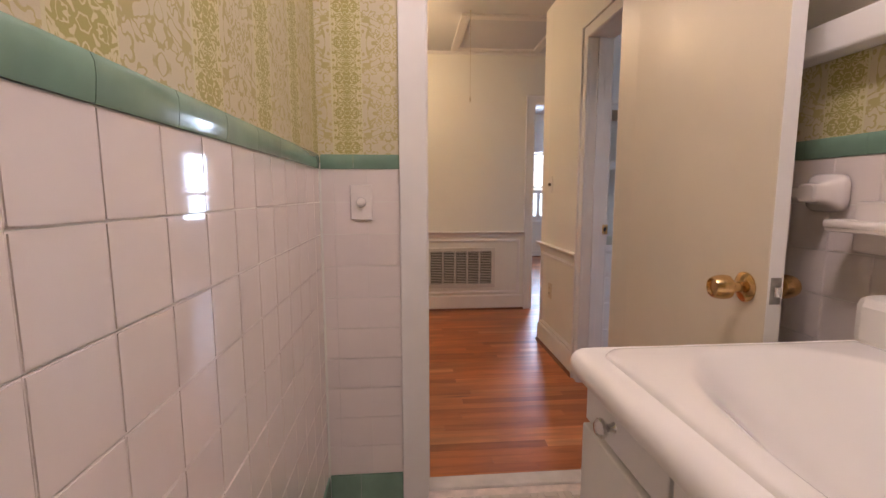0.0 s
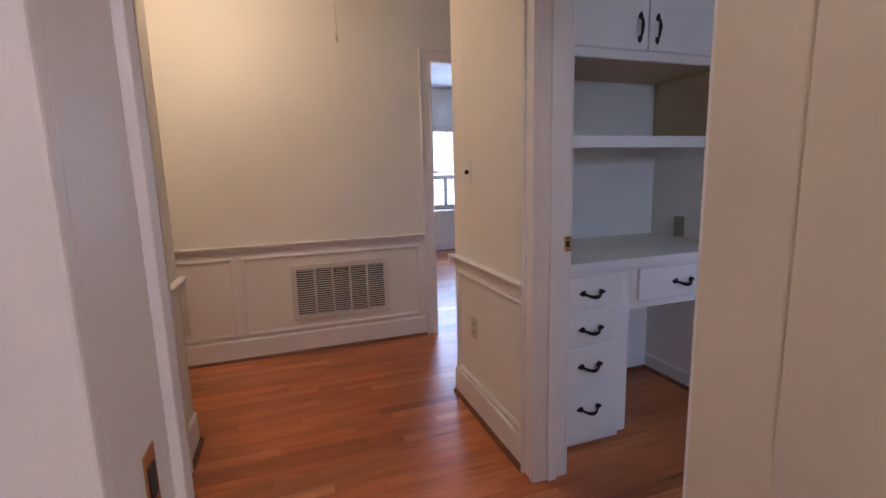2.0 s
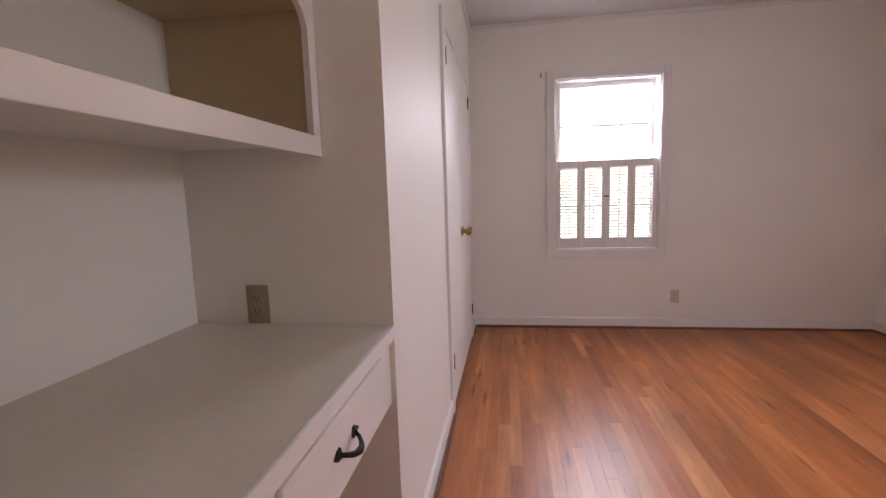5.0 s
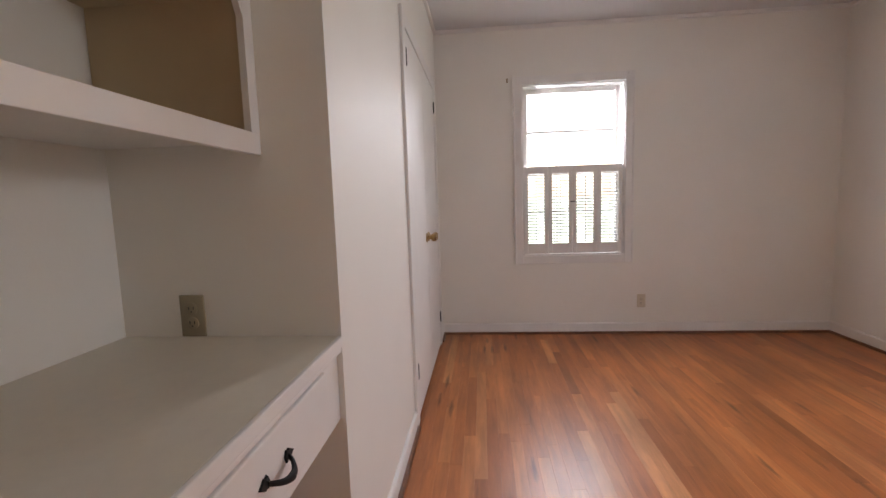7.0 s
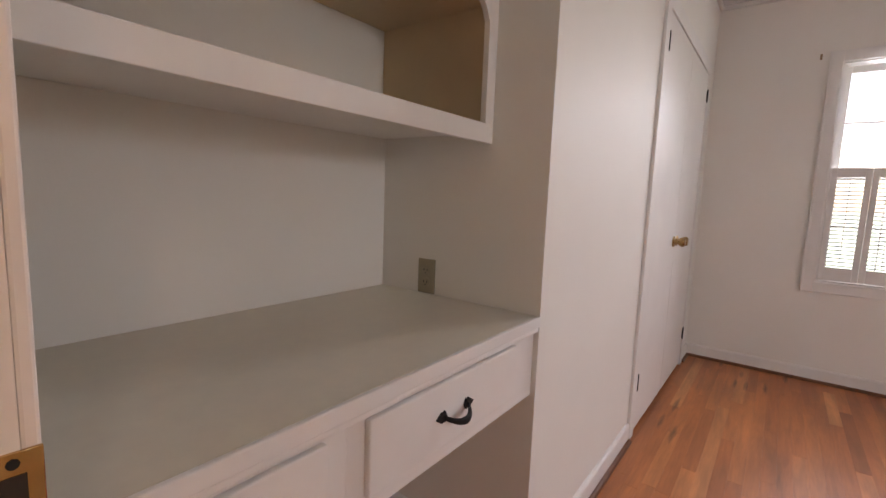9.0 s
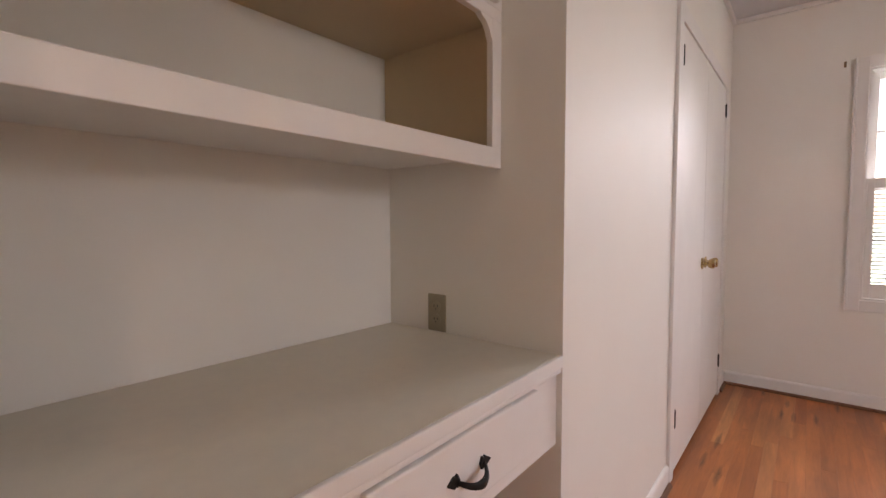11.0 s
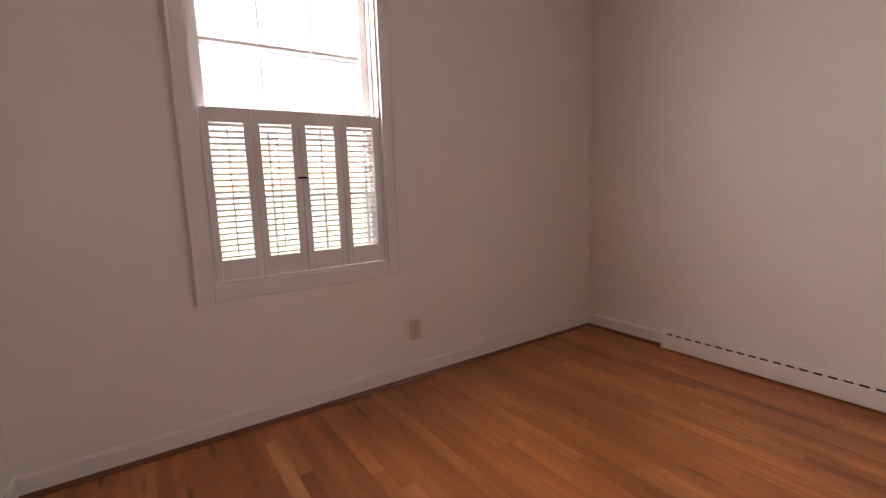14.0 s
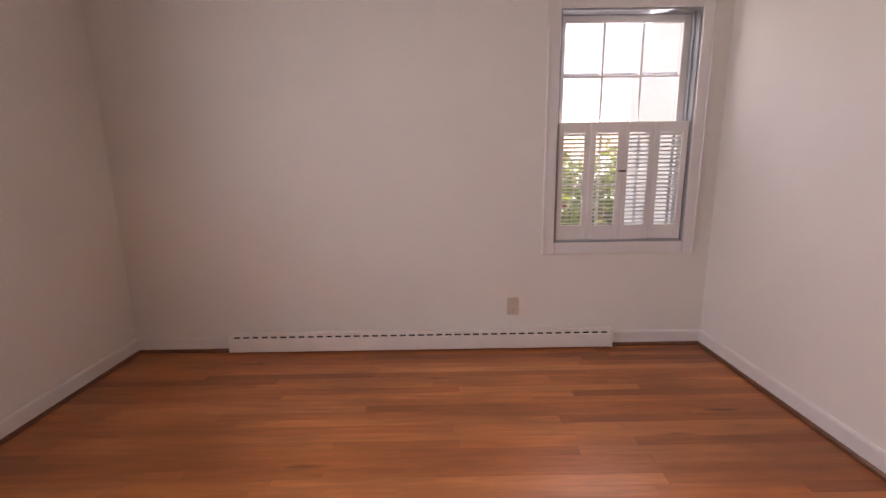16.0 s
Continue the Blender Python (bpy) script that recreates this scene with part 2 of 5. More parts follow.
def damask(name, axis):
    """Wallpaper: wide bands of mirrored scrolls between narrow bands of leaves, along world axis 0 or 1."""
    m = bpy.data.materials.new(name)
    m.use_nodes = True
    nt = m.node_tree
    b = nt.nodes["Principled BSDF"]
    b.inputs["Roughness"].default_value = 0.55
    geo = nt.nodes.new("ShaderNodeNewGeometry")
    xyz = nt.nodes.new("ShaderNodeSeparateXYZ")
    nt.links.new(geo.outputs["Position"], xyz.inputs[0])
    u, v = node_math(nt, "ADD", xyz.outputs[axis], 7.63 if axis == 0 else 7.43), xyz.outputs[2]
    p = node_math(nt, "FLOORED_MODULO", u, 0.262)
    wide = node_math(nt, "LESS_THAN", p, 0.168)
    side = node_math(nt, "ABSOLUTE", node_math(nt, "SUBTRACT", p, 0.084))
    leaf = node_math(nt, "ABSOLUTE", node_math(nt, "SUBTRACT", p, 0.215))

    def scroll(s, period, scale, lo, hi, seed):
        c = nt.nodes.new("ShaderNodeCombineXYZ")
        nt.links.new(s, c.inputs[0])
        nt.links.new(node_math(nt, "PINGPONG", v, period), c.inputs[1])
        c.inputs[2].default_value = seed
        n = nt.nodes.new("ShaderNodeTexNoise")
        n.inputs["Scale"].default_value, n.inputs["Detail"].default_value, n.inputs["Distortion"].default_value = scale, 1.2, 1.6
        nt.links.new(c.outputs[0], n.inputs["Vector"])
        # ridges of the noise read as scrolling stems
        ridge = node_math(nt, "ABSOLUTE", node_math(nt, "SUBTRACT", n.outputs["Fac"], 0.5))
        mr = nt.nodes.new("ShaderNodeMapRange")
        mr.inputs["From Min"].default_value, mr.inputs["From Max"].default_value = lo, hi
        nt.links.new(ridge, mr.inputs["Value"])
        return mr.outputs[0]

    big = scroll(side, 0.11, 30, 0.035, 0.055, 3.1)
    small = scroll(leaf, 0.055, 52, 0.05, 0.075, 8.4)
    gold = nt.nodes.new("ShaderNodeTexNoise")
    gold.inputs["Scale"].default_value, gold.inputs["Detail"].default_value = 5, 4
    nt.links.new(geo.outputs["Position"], gold.inputs["Vector"])
    gm = nt.nodes.new("ShaderNodeMapRange")
    gm.inputs["From Min"].default_value, gm.inputs["From Max"].default_value = 0.38, 0.62
    nt.links.new(gold.outputs["Fac"], gm.inputs["Value"])
    ground = node_mix(nt, gm.outputs[0], (0.52, 0.445, 0.20), (0.45, 0.385, 0.16))
    band_a = node_mix(nt, big, ground, (0.60, 0.535, 0.36))
    band_b = node_mix(nt, small, (0.63, 0.57, 0.33), (0.40, 0.355, 0.115))
    edge = node_math(nt, "LESS_THAN", node_math(nt, "ABSOLUTE", node_math(nt, "SUBTRACT", side, 0.084)), 0.0025)
    col = node_mix(nt, wide, band_b, band_a)
    col = node_mix(nt, edge, col, (0.62, 0.58, 0.35))
    nt.links.new(col, b.inputs["Base Color"])
    fine = nt.nodes.new("ShaderNodeTexNoise")
    fine.inputs["Scale"].default_value = 400
    nt.links.new(geo.outputs["Position"], fine.inputs["Vector"])
    bp = nt.nodes.new("ShaderNodeBump")
    bp.inputs["Strength"].default_value, bp.inputs["Distance"].default_value = 0.15, 0.001
    nt.links.new(fine.outputs["Fac"], bp.inputs["Height"])
    nt.links.new(bp.outputs[0], b.inputs["Normal"])
    return m


OAK, OAK_JOINED = oak("oak_strip", False), oak("oak_strips", True)
PAPER_X, PAPER_Y = damask("damask_paper_end", 0), damask("damask_paper_side", 1)
LEAF = material("leaf_green", (0.075, 0.12, 0.035), 0.6, vary=0.5, scale=4)
# thin leaves let part of the sun through
leaf_nodes = LEAF.node_tree
thin, blend = leaf_nodes.nodes.new("ShaderNodeBsdfTranslucent"), leaf_nodes.nodes.new("ShaderNodeMixShader")
thin.inputs[0].default_value, blend.inputs[0].default_value = (0.22, 0.34, 0.08, 1), 0.45
leaf_nodes.links.new(leaf_nodes.nodes["Principled BSDF"].outputs[0], blend.inputs[1])
leaf_nodes.links.new(thin.outputs[0], blend.inputs[2])
leaf_nodes.links.new(blend.outputs[0], leaf_nodes.nodes["Material Output"].inputs["Surface"])
GRASS = material("lawn", (0.19, 0.28, 0.23), 0.9, vary=0.3, scale=1.5, bump=0.4)
BARK = material("bark", (0.12, 0.085, 0.06), 0.9, vary=0.3, scale=20, bump=0.5)
PETAL = material("pink_petals", (0.55, 0.12, 0.22), 0.6, vary=0.3, scale=30)


# ---- builders ----
def box(bm, x0, x1, y0, y1, z0, z1, bevel=0.0):
    """A box between two corners, its edges rounded by bevel."""
    m = Matrix.Translation(((x0 + x1) / 2, (y0 + y1) / 2, (z0 + z1) / 2)) @ Matrix.Diagonal((x1 - x0, y1 - y0, z1 - z0, 1))
    made = bmesh.ops.create_cube(bm, size=1.0, matrix=m)["verts"]
    if bevel:
        edges = list({e for v in made for e in v.link_edges})
        bmesh.ops.bevel(bm, geom=edges, offset=bevel, segments=2, profile=0.5, affect="EDGES")


def lathe(bm, profile, m, steps=20):
    """Turn a profile of (radius, height) round the z axis of m."""
    rings = []
    for r, h in profile:
        rings.append([bm.verts.new(m @ Vector((r * math.cos(a), r * math.sin(a), h))) for a in (2 * math.pi * k / steps for k in range(steps))])
    for a, b in zip(rings, rings[1:]):
        for k in range(steps):
            bm.faces.new((a[k], a[(k + 1) % steps], b[(k + 1) % steps], b[k]))
    bm.faces.new(list(reversed(rings[0])))
    bm.faces.new(rings[-1])


def finish(bm, name, mat, smooth=False, flat_over=0.0015):
    bmesh.ops.recalc_face_normals(bm, faces=bm.faces)
    me = bpy.data.meshes.new(name)
    bm.to_mesh(me)
    bm.free()
    me.materials.append(mat)
    if smooth:
        for p in me.polygons:
            p.use_smooth = True
        me.set_sharp_from_angle(angle=radians(38))
        for p in me.polygons:
            if p.area > flat_over:
                p.use_smooth = False
    return me


def part(name, bm, mat, parent, label="", smooth=True, flat_over=0.0015):
    ob = new(name, finish(bm, name, mat, smooth, flat_over))
    ob.parent = parent
    return tagged(ob, label)


def structure(name, bm, mat, label, category):
    return tagged(new(name, finish(bm, name, mat)), label, category, kind="structure")


def thing(name, place, label, category, group=""):
    ob = new(name)
    ob.location = place
    ob.empty_display_size = 0.05
    return tagged(ob, label, category, group)


def slab_with_holes(bm, axis, d0, d1, a0, a1, z0, z1, holes):
    """A wall across axis ('x' or 'y') from d0 to d1, along from a0 to a1, with holes (from, to, bottom, top)."""
    def put(u0, u1, w0, w1):
        if u1 - u0 > 1e-4 and w1 - w0 > 1e-4:
            if axis == "y":
                box(bm, u0, u1, d0, d1, w0, w1)
            else:
                box(bm, d0, d1, u0, u1, w0, w1)
    at = a0
    for h0, h1, b, t in sorted(holes):
        put(at, h0, z0, z1)
        put(h0, h1, z0, b)
        put(h0, h1, t, z1)
        at = h1
    put(at, a1, z0, z1)


def wall(name, axis, d0, d1, a0, a1, mat, label, holes=(), z0=0.0, z1=2.60):
    bm = bmesh.new()
    slab_with_holes(bm, axis, d0, d1, a0, a1, z0, z1, holes)
    return structure(name, bm, mat, label, "wall")


# ---- large structure ----
TOP = 2.60
# bath: x 0.09 to 1.36, y -1.30 to 1.98; hall: x 0.13 to 1.405, y 2.10 to 4.88; bedroom: x 1.80 to 5.416, y -0.085 to 3.15
wall("wall_bath_west", "x", -0.03, 0.082, -1.42, 2.165, HALL, "plain plaster wall behind the bathroom tiles")
wall("wall_bath_north", "y", 1.988, 2.165, 0.082, 1.43, HALL, "plaster wall between bathroom and hall with a doorway", [(0.421, 1.206, 0.0, 2.07)])
wall("wall_bath_south", "y", -1.42, -1.30, 0.082, 1.368, HALL, "plain plaster wall of the bathroom")
wall("wall_bath_east", "x", 1.368, 1.80, -1.42, 1.988, WALL, "plain white wall between bathroom and bedroom")
wall("wall_bedroom_jog", "y", 1.988, 2.165, 1.43, 1.80, WALL, "plain white return of the bedroom wall")
wall("wall_hall_west", "x", -0.03, 0.087, 2.165, 3.90, HALL, "off-white hall wall with a doorway", [(2.78, 3.59, 0.0, 2.05)])
wall("wall_hall_east", "x", 1.43, 1.56, 2.165, 3.76, HALL, "off-white hall wall with the bedroom doorway", [(2.235, 3.075, 0.0, 2.07)])
wall("wall_hall_north", "y", 4.88, 5.00, -1.7, 4.6, HALL, "off-white hall wall above panelled wainscot", [(1.63, 2.43, 0.0, 2.03)])
wall("wall_hall_end_west", "x", -1.82, -1.70, 3.78, 5.00, HALL, "plain off-white end wall of the cross hall")
wall("wall_hall_end_east", "x", 3.10, 3.22, 3.91, 4.88, HALL, "plain off-white end wall of the cross hall")
wall("wall_hall_south_west", "y", 3.78, 3.90, -1.70, -0.03, HALL, "plain off-white cross hall wall")
wall("wall_alcove_back", "y", 3.76, 3.91, 1.43, 5.60, WALL, "plain white wall behind the desk alcove and closet")
wall("wall_alcove_side", "x", 2.635, 2.76, 3.155, 3.76, WALL, "plain white side wall of the desk alcove")
wall("wall_bedroom_north", "y", 3.15, 3.27, 2.76, 5.416, WALL, "white bedroom wall with a closet opening", [(3.80, 5.125, 0.0, 2.075)])
bm = bmesh.new()
box(bm, 2.635, 2.76, 3.15, 3.155, 0, 2.60)
structure("wall_alcove_corner", bm, WALL, "white corner of the desk alcove", "wall")
wall("wall_bedroom_east", "x", 5.416, 5.60, -0.27, 3.76, WALL, "white bedroom wall with a shuttered window", [(1.585, 2.43, 0.69, 2.12)])
wall("wall_bedroom_south", "y", -0.27, -0.085, 1.80, 5.416, WALL, "white bedroom wall with a shuttered window", [(1.975, 2.772, 0.675, 2.005)])
wall("wall_alcove_soffit", "y", 3.335, 3.76, 1.56, 2.635, WALL, "white soffit above the alcove cabinets", z0=2.32)
wall("wall_far_room_north", "y", 8.62, 8.78, -0.6, 5.2, WALL, "white wall of the bright far room with a window", [(2.52, 3.62, 0.66, 1.93)])
wall("wall_far_room_west", "x", -0.72, -0.6, 5.0, 8.78, WALL, "white wall of the bright far room")
wall("wall_far_room_east", "x", 5.2, 5.32, 5.0, 8.78, WALL, "white wall of the bright far room")

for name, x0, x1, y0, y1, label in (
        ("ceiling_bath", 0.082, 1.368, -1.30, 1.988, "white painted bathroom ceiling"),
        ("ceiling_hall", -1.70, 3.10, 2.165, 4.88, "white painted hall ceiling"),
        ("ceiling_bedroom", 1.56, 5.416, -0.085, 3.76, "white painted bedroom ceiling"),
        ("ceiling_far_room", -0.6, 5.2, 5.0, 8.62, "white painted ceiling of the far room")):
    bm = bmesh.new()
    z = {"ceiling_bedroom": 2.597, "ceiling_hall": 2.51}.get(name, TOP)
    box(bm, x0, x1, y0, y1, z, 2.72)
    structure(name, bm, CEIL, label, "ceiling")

# plain outer walls and roof, added to close unseen rooms and block sun
wall("wall_outer_west", "x", -1.94, -1.82, -1.42, 8.78, WALL, "plain white outer wall added to close the house", z1=2.72)
wall("wall_outer_north", "y", 8.62, 8.78, -1.82, -0.72, WALL, "plain white outer wall added to close the house", z1=2.72)
wall("wall_outer_south", "y", -1.42, -1.30, -1.82, -0.03, WALL, "plain white outer wall added to close the house", z1=2.72)
wall("wall_outer_east", "x", 5.44, 5.60, 3.91, 8.78, WALL, "plain white outer wall added to close the house", z1=2.72)
bm = bmesh.new()
box(bm, -1.94, 5.6, -0.27, 8.78, 2.724, 2.86)
box(bm, -1.94, 1.80, -1.42, -0.27, 2.724, 2.86)
structure("roof", bm, CEIL, "plain flat roof slab added over the rooms to block sun", "roof")

bm = bmesh.new()
box(bm, -1.82, 5.6, 2.05, 8.78, -0.12, -0.012)
box(bm, 1.80, 5.6, -0.27, 2.05, -0.12, -0.012)
floor = structure("floor", bm, DARK, "oak strip floor of hall, bedroom and far room", "floor")
bm = bmesh.new()
box(bm, 0.082, 1.368, -1.30, 2.03, -0.12, 0.050)
bath_floor = structure("floor_bath", bm, GROUT, "small mosaic tile bathroom floor", "floor")
bm = bmesh.new()
box(bm, 0.441, 1.186, 2.03, 2.105, 0.0, 0.062, 0.008)
structure("threshold", bm, MARBLE, "pale marble threshold of the bathroom doorway", "threshold")

# ---- pieces used in many places ----
def frame_boards(bm, axis_m, x0, x1, z0, z1, w, d, bottom=True, mould=True):
    """Casing boards round an opening, in the local frame of axis_m: x along the wall, y out of it towards the room (negative), z up."""
    start = len(bm.verts)
    zb = z0 - w if bottom else z0
    box(bm, x0 - w, x0, -d, 0, zb, z1 + w, 0.003)
    box(bm, x1, x1 + w, -d, 0, zb, z1 + w, 0.003)
    box(bm, x0, x1, -d + 0.0005, 0, z1, z1 + w, 0.003)
    if bottom:
        box(bm, x0, x1, -d + 0.0005, 0, z0 - w, z0, 0.003)
    if mould:
        e = 0.012
        for a, b in ((x0 - w, x0 - w + 0.018), (x1 + w - 0.018, x1 + w)):
            box(bm, a, b, -d - e, -d + 0.002, zb, z1 + w, 0.004)
        for a, b in ((x0 - 0.016, x0 - 0.004), (x1 + 0.004, x1 + 0.016)):
            box(bm, a, b, -d - 0.005, -d + 0.002, zb, z1 + 0.016, 0.002)
        box(bm, x0 - w + 0.018, x1 + w - 0.018, -d - e, -d + 0.002, z1 + w - 0.018, z1 + w, 0.004)
        box(bm, x0 - 0.004, x1 + 0.004, -d - 0.005, -d + 0.002, z1 + 0.004, z1 + 0.016, 0.002)
    bm.verts.ensure_lookup_table()
    bmesh.ops.transform(bm, matrix=axis_m, verts=bm.verts[start:])


def facing(x, y, z, turn):
    """A local frame at a place whose -y looks into the room; turn in degrees round z."""
    return pose(x, y, z, 0, 0, turn)


def local_part(name, build, mat, parent, m, label="", smooth=True):
    """A part built in its own frame and placed by the matrix m under parent."""
    bm = bmesh.new()
    build(bm)
    ob = new(name, finish(bm, name, mat, smooth))
    ob.parent = parent
    ob.matrix_basis = m
    return tagged(ob, label)


KNOB_PROFILE = [(0.031, 0.0), (0.032, 0.004), (0.028, 0.008), (0.013, 0.011), (0.011, 0.022), (0.012, 0.028), (0.022, 0.034), (0.027, 0.046), (0.026, 0.058), (0.021, 0.064), (0.006, 0.0655)]
BIG_KNOB = [(0.034, 0.0), (0.035, 0.004), (0.029, 0.009), (0.012, 0.013), (0.011, 0.030), (0.016, 0.034), (0.027, 0.042), (0.0285, 0.055), (0.026, 0.070), (0.022, 0.078), (0.019, 0.079), (0.017, 0.073), (0.004, 0.0725)]
SMALL_KNOB = [(0.010, 0.0), (0.008, 0.003), (0.006, 0.010), (0.011, 0.014), (0.0165, 0.020), (0.0165, 0.025), (0.011, 0.031), (0.003, 0.0325)]


def pull_shape(bm):
    """An arched iron pull with spear-shaped ends, along x, standing out towards -y."""
    path = [Vector((0.043 * t, -0.004 - 0.026 * (1 - t * t) ** 0.8 if abs(t) < 1 else -0.004, -0.013 * (1 - t * t))) for t in (k / 8 - 1 for k in range(17))]
    rings = []
    for k, q in enumerate(path):
        r = 0.0088 - 0.0035 * abs(k - 8) / 8
        rings.append([bm.verts.new(q + Vector((0, r * 0.8 * math.cos(a), r * math.sin(a)))) for a in (math.pi * j / 4 for j in range(8))])
    for a, b in zip(rings, rings[1:]):
        for j in range(8):
            bm.faces.new((a[j], a[(j + 1) % 8], b[(j + 1) % 8], b[j]))
    for s in (-1, 1):
        spear = [(0.032, 0.0), (0.038, 0.0135), (0.044, 0.010), (0.048, 0.0125), (0.066, 0.0), (0.048, -0.0125), (0.044, -0.010), (0.038, -0.0135)]
        lo = [bm.verts.new((s * x, 0.0, z)) for x, z in spear]
        hi = [bm.verts.new((s * x, -0.005, z * 0.85)) for x, z in spear]
        for j in range(8):
            bm.faces.new((lo[j], lo[(j + 1) % 8], hi[(j + 1) % 8], hi[j]))
        bm.faces.new(hi)
        bm.faces.new(list(reversed(lo)))


bm = bmesh.new()
pull_shape(bm)
PULL_MESH = finish(bm, "pull", IRON, True)


def add_pull(parent, m):
    ob = new("pull", PULL_MESH)
    ob.parent = parent
    ob.matrix_basis = m
    return tagged(ob, "black wrought iron arched pull")


def hinge_shape(bm):
    box(bm, -0.012, 0.012, -0.003, 0.0, -0.035, 0.035, 0.001)
    lathe(bm, [(0.0045, -0.037), (0.0045, 0.037)], Matrix.Translation((0, -0.005, 0)), 10)
    for z in (-0.041, 0.041):
        lathe(bm, [(0.002, z - 0.004), (0.0045, z), (0.002, z + 0.004)], Matrix.Translation((0, -0.005, 0)), 8)


bm = bmesh.new()
hinge_shape(bm)
HINGE_MESH = finish(bm, "hinge", IRON, True)


def add_hinge(parent, m):
    ob = new("hinge", HINGE_MESH)
    ob.parent = parent
    ob.matrix_basis = m
    return tagged(ob, "black iron hinge")


def outlet(x, y, z, turn, label, mat=PLATE, slots=True):
    """A wall plate with two sockets, its back on the wall at (x, y, z)."""
    t = thing("outlet", (0, 0, 0), label, "outlet", "wall outlets")
    t.matrix_basis = facing(x, y, z, turn)

    def plate(bm):
        box(bm, -0.035, 0.035, -0.006, 0.0, -0.057, 0.057, 0.003)

    def socket(bm):
        lathe(bm, [(0.017, 0.0), (0.017, 0.002), (0.015, 0.003)], pose(0, 0, 0, 90), 16)

    def slot(bm):
        for s in (-0.0065, 0.0065):
            box(bm, s - 0.0012, s + 0.0012, -0.0006, 0.0005, -0.004, 0.004)
        lathe(bm, [(0.0022, 0.0), (0.0022, 0.0006)], pose(0, 0, -0.0095, 90), 8)

    local_part("cover_plate", plate, mat, t, Matrix())
    for h in (-0.0195, 0.0195):
        so = local_part("socket", socket, mat, t, Matrix.Translation((0, -0.006, h)))
        local_part("slots", slot, DARK, so, Matrix.Translation((0, -0.0032, 0.002)), "dark slots")
    return t


# ---- door frames and trim ----
# bathroom doorway
fr = tagged(new("door_frame_bath"), "off-white moulded casing of the bathroom doorway", "door frame", kind="structure")
bm = bmesh.new()
frame_boards(bm, facing(0, 1.988, 0, 0), 0.441, 1.186, 0.05, 2.05, 0.092, 0.018, bottom=False, mould=False)
part("casing", bm, TRIM, fr)
bm = bmesh.new()
frame_boards(bm, facing(0, 2.165, 0, 180), -1.186, -0.441, 0.0, 2.05, 0.08, 0.010, bottom=False, mould=False)
part("casing", bm, TRIM, fr)
bm = bmesh.new()
box(bm, 0.421, 0.441, 1.986, 2.167, 0.0, 2.07)
box(bm, 0.441, 1.186, 1.986, 2.167, 2.05, 2.07)
part("jamb", bm, TRIM, fr, smooth=False)
bm = bmesh.new()
box(bm, 1.186, 1.206, 1.986, 2.167, 0.0, 2.07)
part("jamb", bm, CREAM, fr, "cream painted hinge jamb", smooth=False)
bm = bmesh.new()
box(bm, 0.441, 0.452, 2.118, 2.15, 0.0, 2.05, 0.002)
box(bm, 0.452, 1.186, 2.118, 2.15, 2.039, 2.05, 0.002)
part("stop", bm, TRIM, fr)
bm = bmesh.new()
box(bm, 0.4405, 0.4425, 2.045, 2.075, 0.93, 0.99, 0.0008)
strike = part("strike_plate", bm, BRASS, fr, "worn brass strike plate")
bm = bmesh.new()
box(bm, 0.4415, 0.4435, 2.052, 2.068, 0.945, 0.975)
part("latch_hole", bm, DARK, strike)

# bedroom doorway in the hall's east wall
fr = tagged(new("door_frame_bedroom"), "off-white moulded casing of the bedroom doorway", "door frame", kind="structure")
bm = bmesh.new()
frame_boards(bm, facing(1.43, 0, 0, -90), -3.055, -2.255, 0.0, 2.05, 0.085, 0.014, bottom=False)
part("casing", bm, TRIM, fr)
bm = bmesh.new()
frame_boards(bm, facing(1.56, 0, 0, 90), 2.255, 3.055, 0.0, 2.05, 0.085, 0.012, bottom=False, mould=False)
part("casing", bm, TRIM, fr)
bm = bmesh.new()
box(bm, 1.43, 1.56, 3.055, 3.075, 0.0, 2.07)
box(bm, 1.43, 1.56, 2.235, 2.255, 0.0, 2.07)
box(bm, 1.43, 1.56, 2.255, 3.055, 2.05, 2.07)
part("jamb", bm, TRIM, fr, smooth=False)
bm = bmesh.new()
box(bm, 1.475, 1.515, 3.043, 3.055, 0.0, 2.05, 0.002)
box(bm, 1.475, 1.515, 2.255, 2.267, 0.0, 2.05, 0.002)
part("stop", bm, TRIM, fr)
bm = bmesh.new()
box(bm, 1.540, 1.572, 3.0515, 3.0552, 0.926, 0.984, 0.001)
strike = part("strike_plate", bm, BRASS, fr, "tarnished brass strike plate")
bm = bmesh.new()
box(bm, 1.547, 1.562, 3.0505, 3.0525, 0.943, 0.967)
lathe(bm, [(0.004, 0), (0.004, 0.0008)], pose(1.555, 3.0515, 0.976, 90), 8)
lathe(bm, [(0.004, 0), (0.004, 0.0008)], pose(1.555, 3.0515, 0.934, 90), 8)
part("latch_hole", bm, DARK, strike)

# doorway to the far room
fr = tagged(new("door_frame_far_room"), "off-white casing of the doorway to the bright room", "door frame", kind="structure")
bm = bmesh.new()
frame_boards(bm, facing(0, 4.88, 0, 0), 1.635, 2.425, 0.0, 2.03, 0.09, 0.014, bottom=False)
part("casing", bm, TRIM, fr)
bm = bmesh.new()
box(bm, 1.63, 1.636, 4.88, 5.0, 0.0, 2.03)
box(bm, 2.424, 2.43, 4.88, 5.0, 0.0, 2.03)
part("jamb", bm, TRIM, fr, smooth=False)

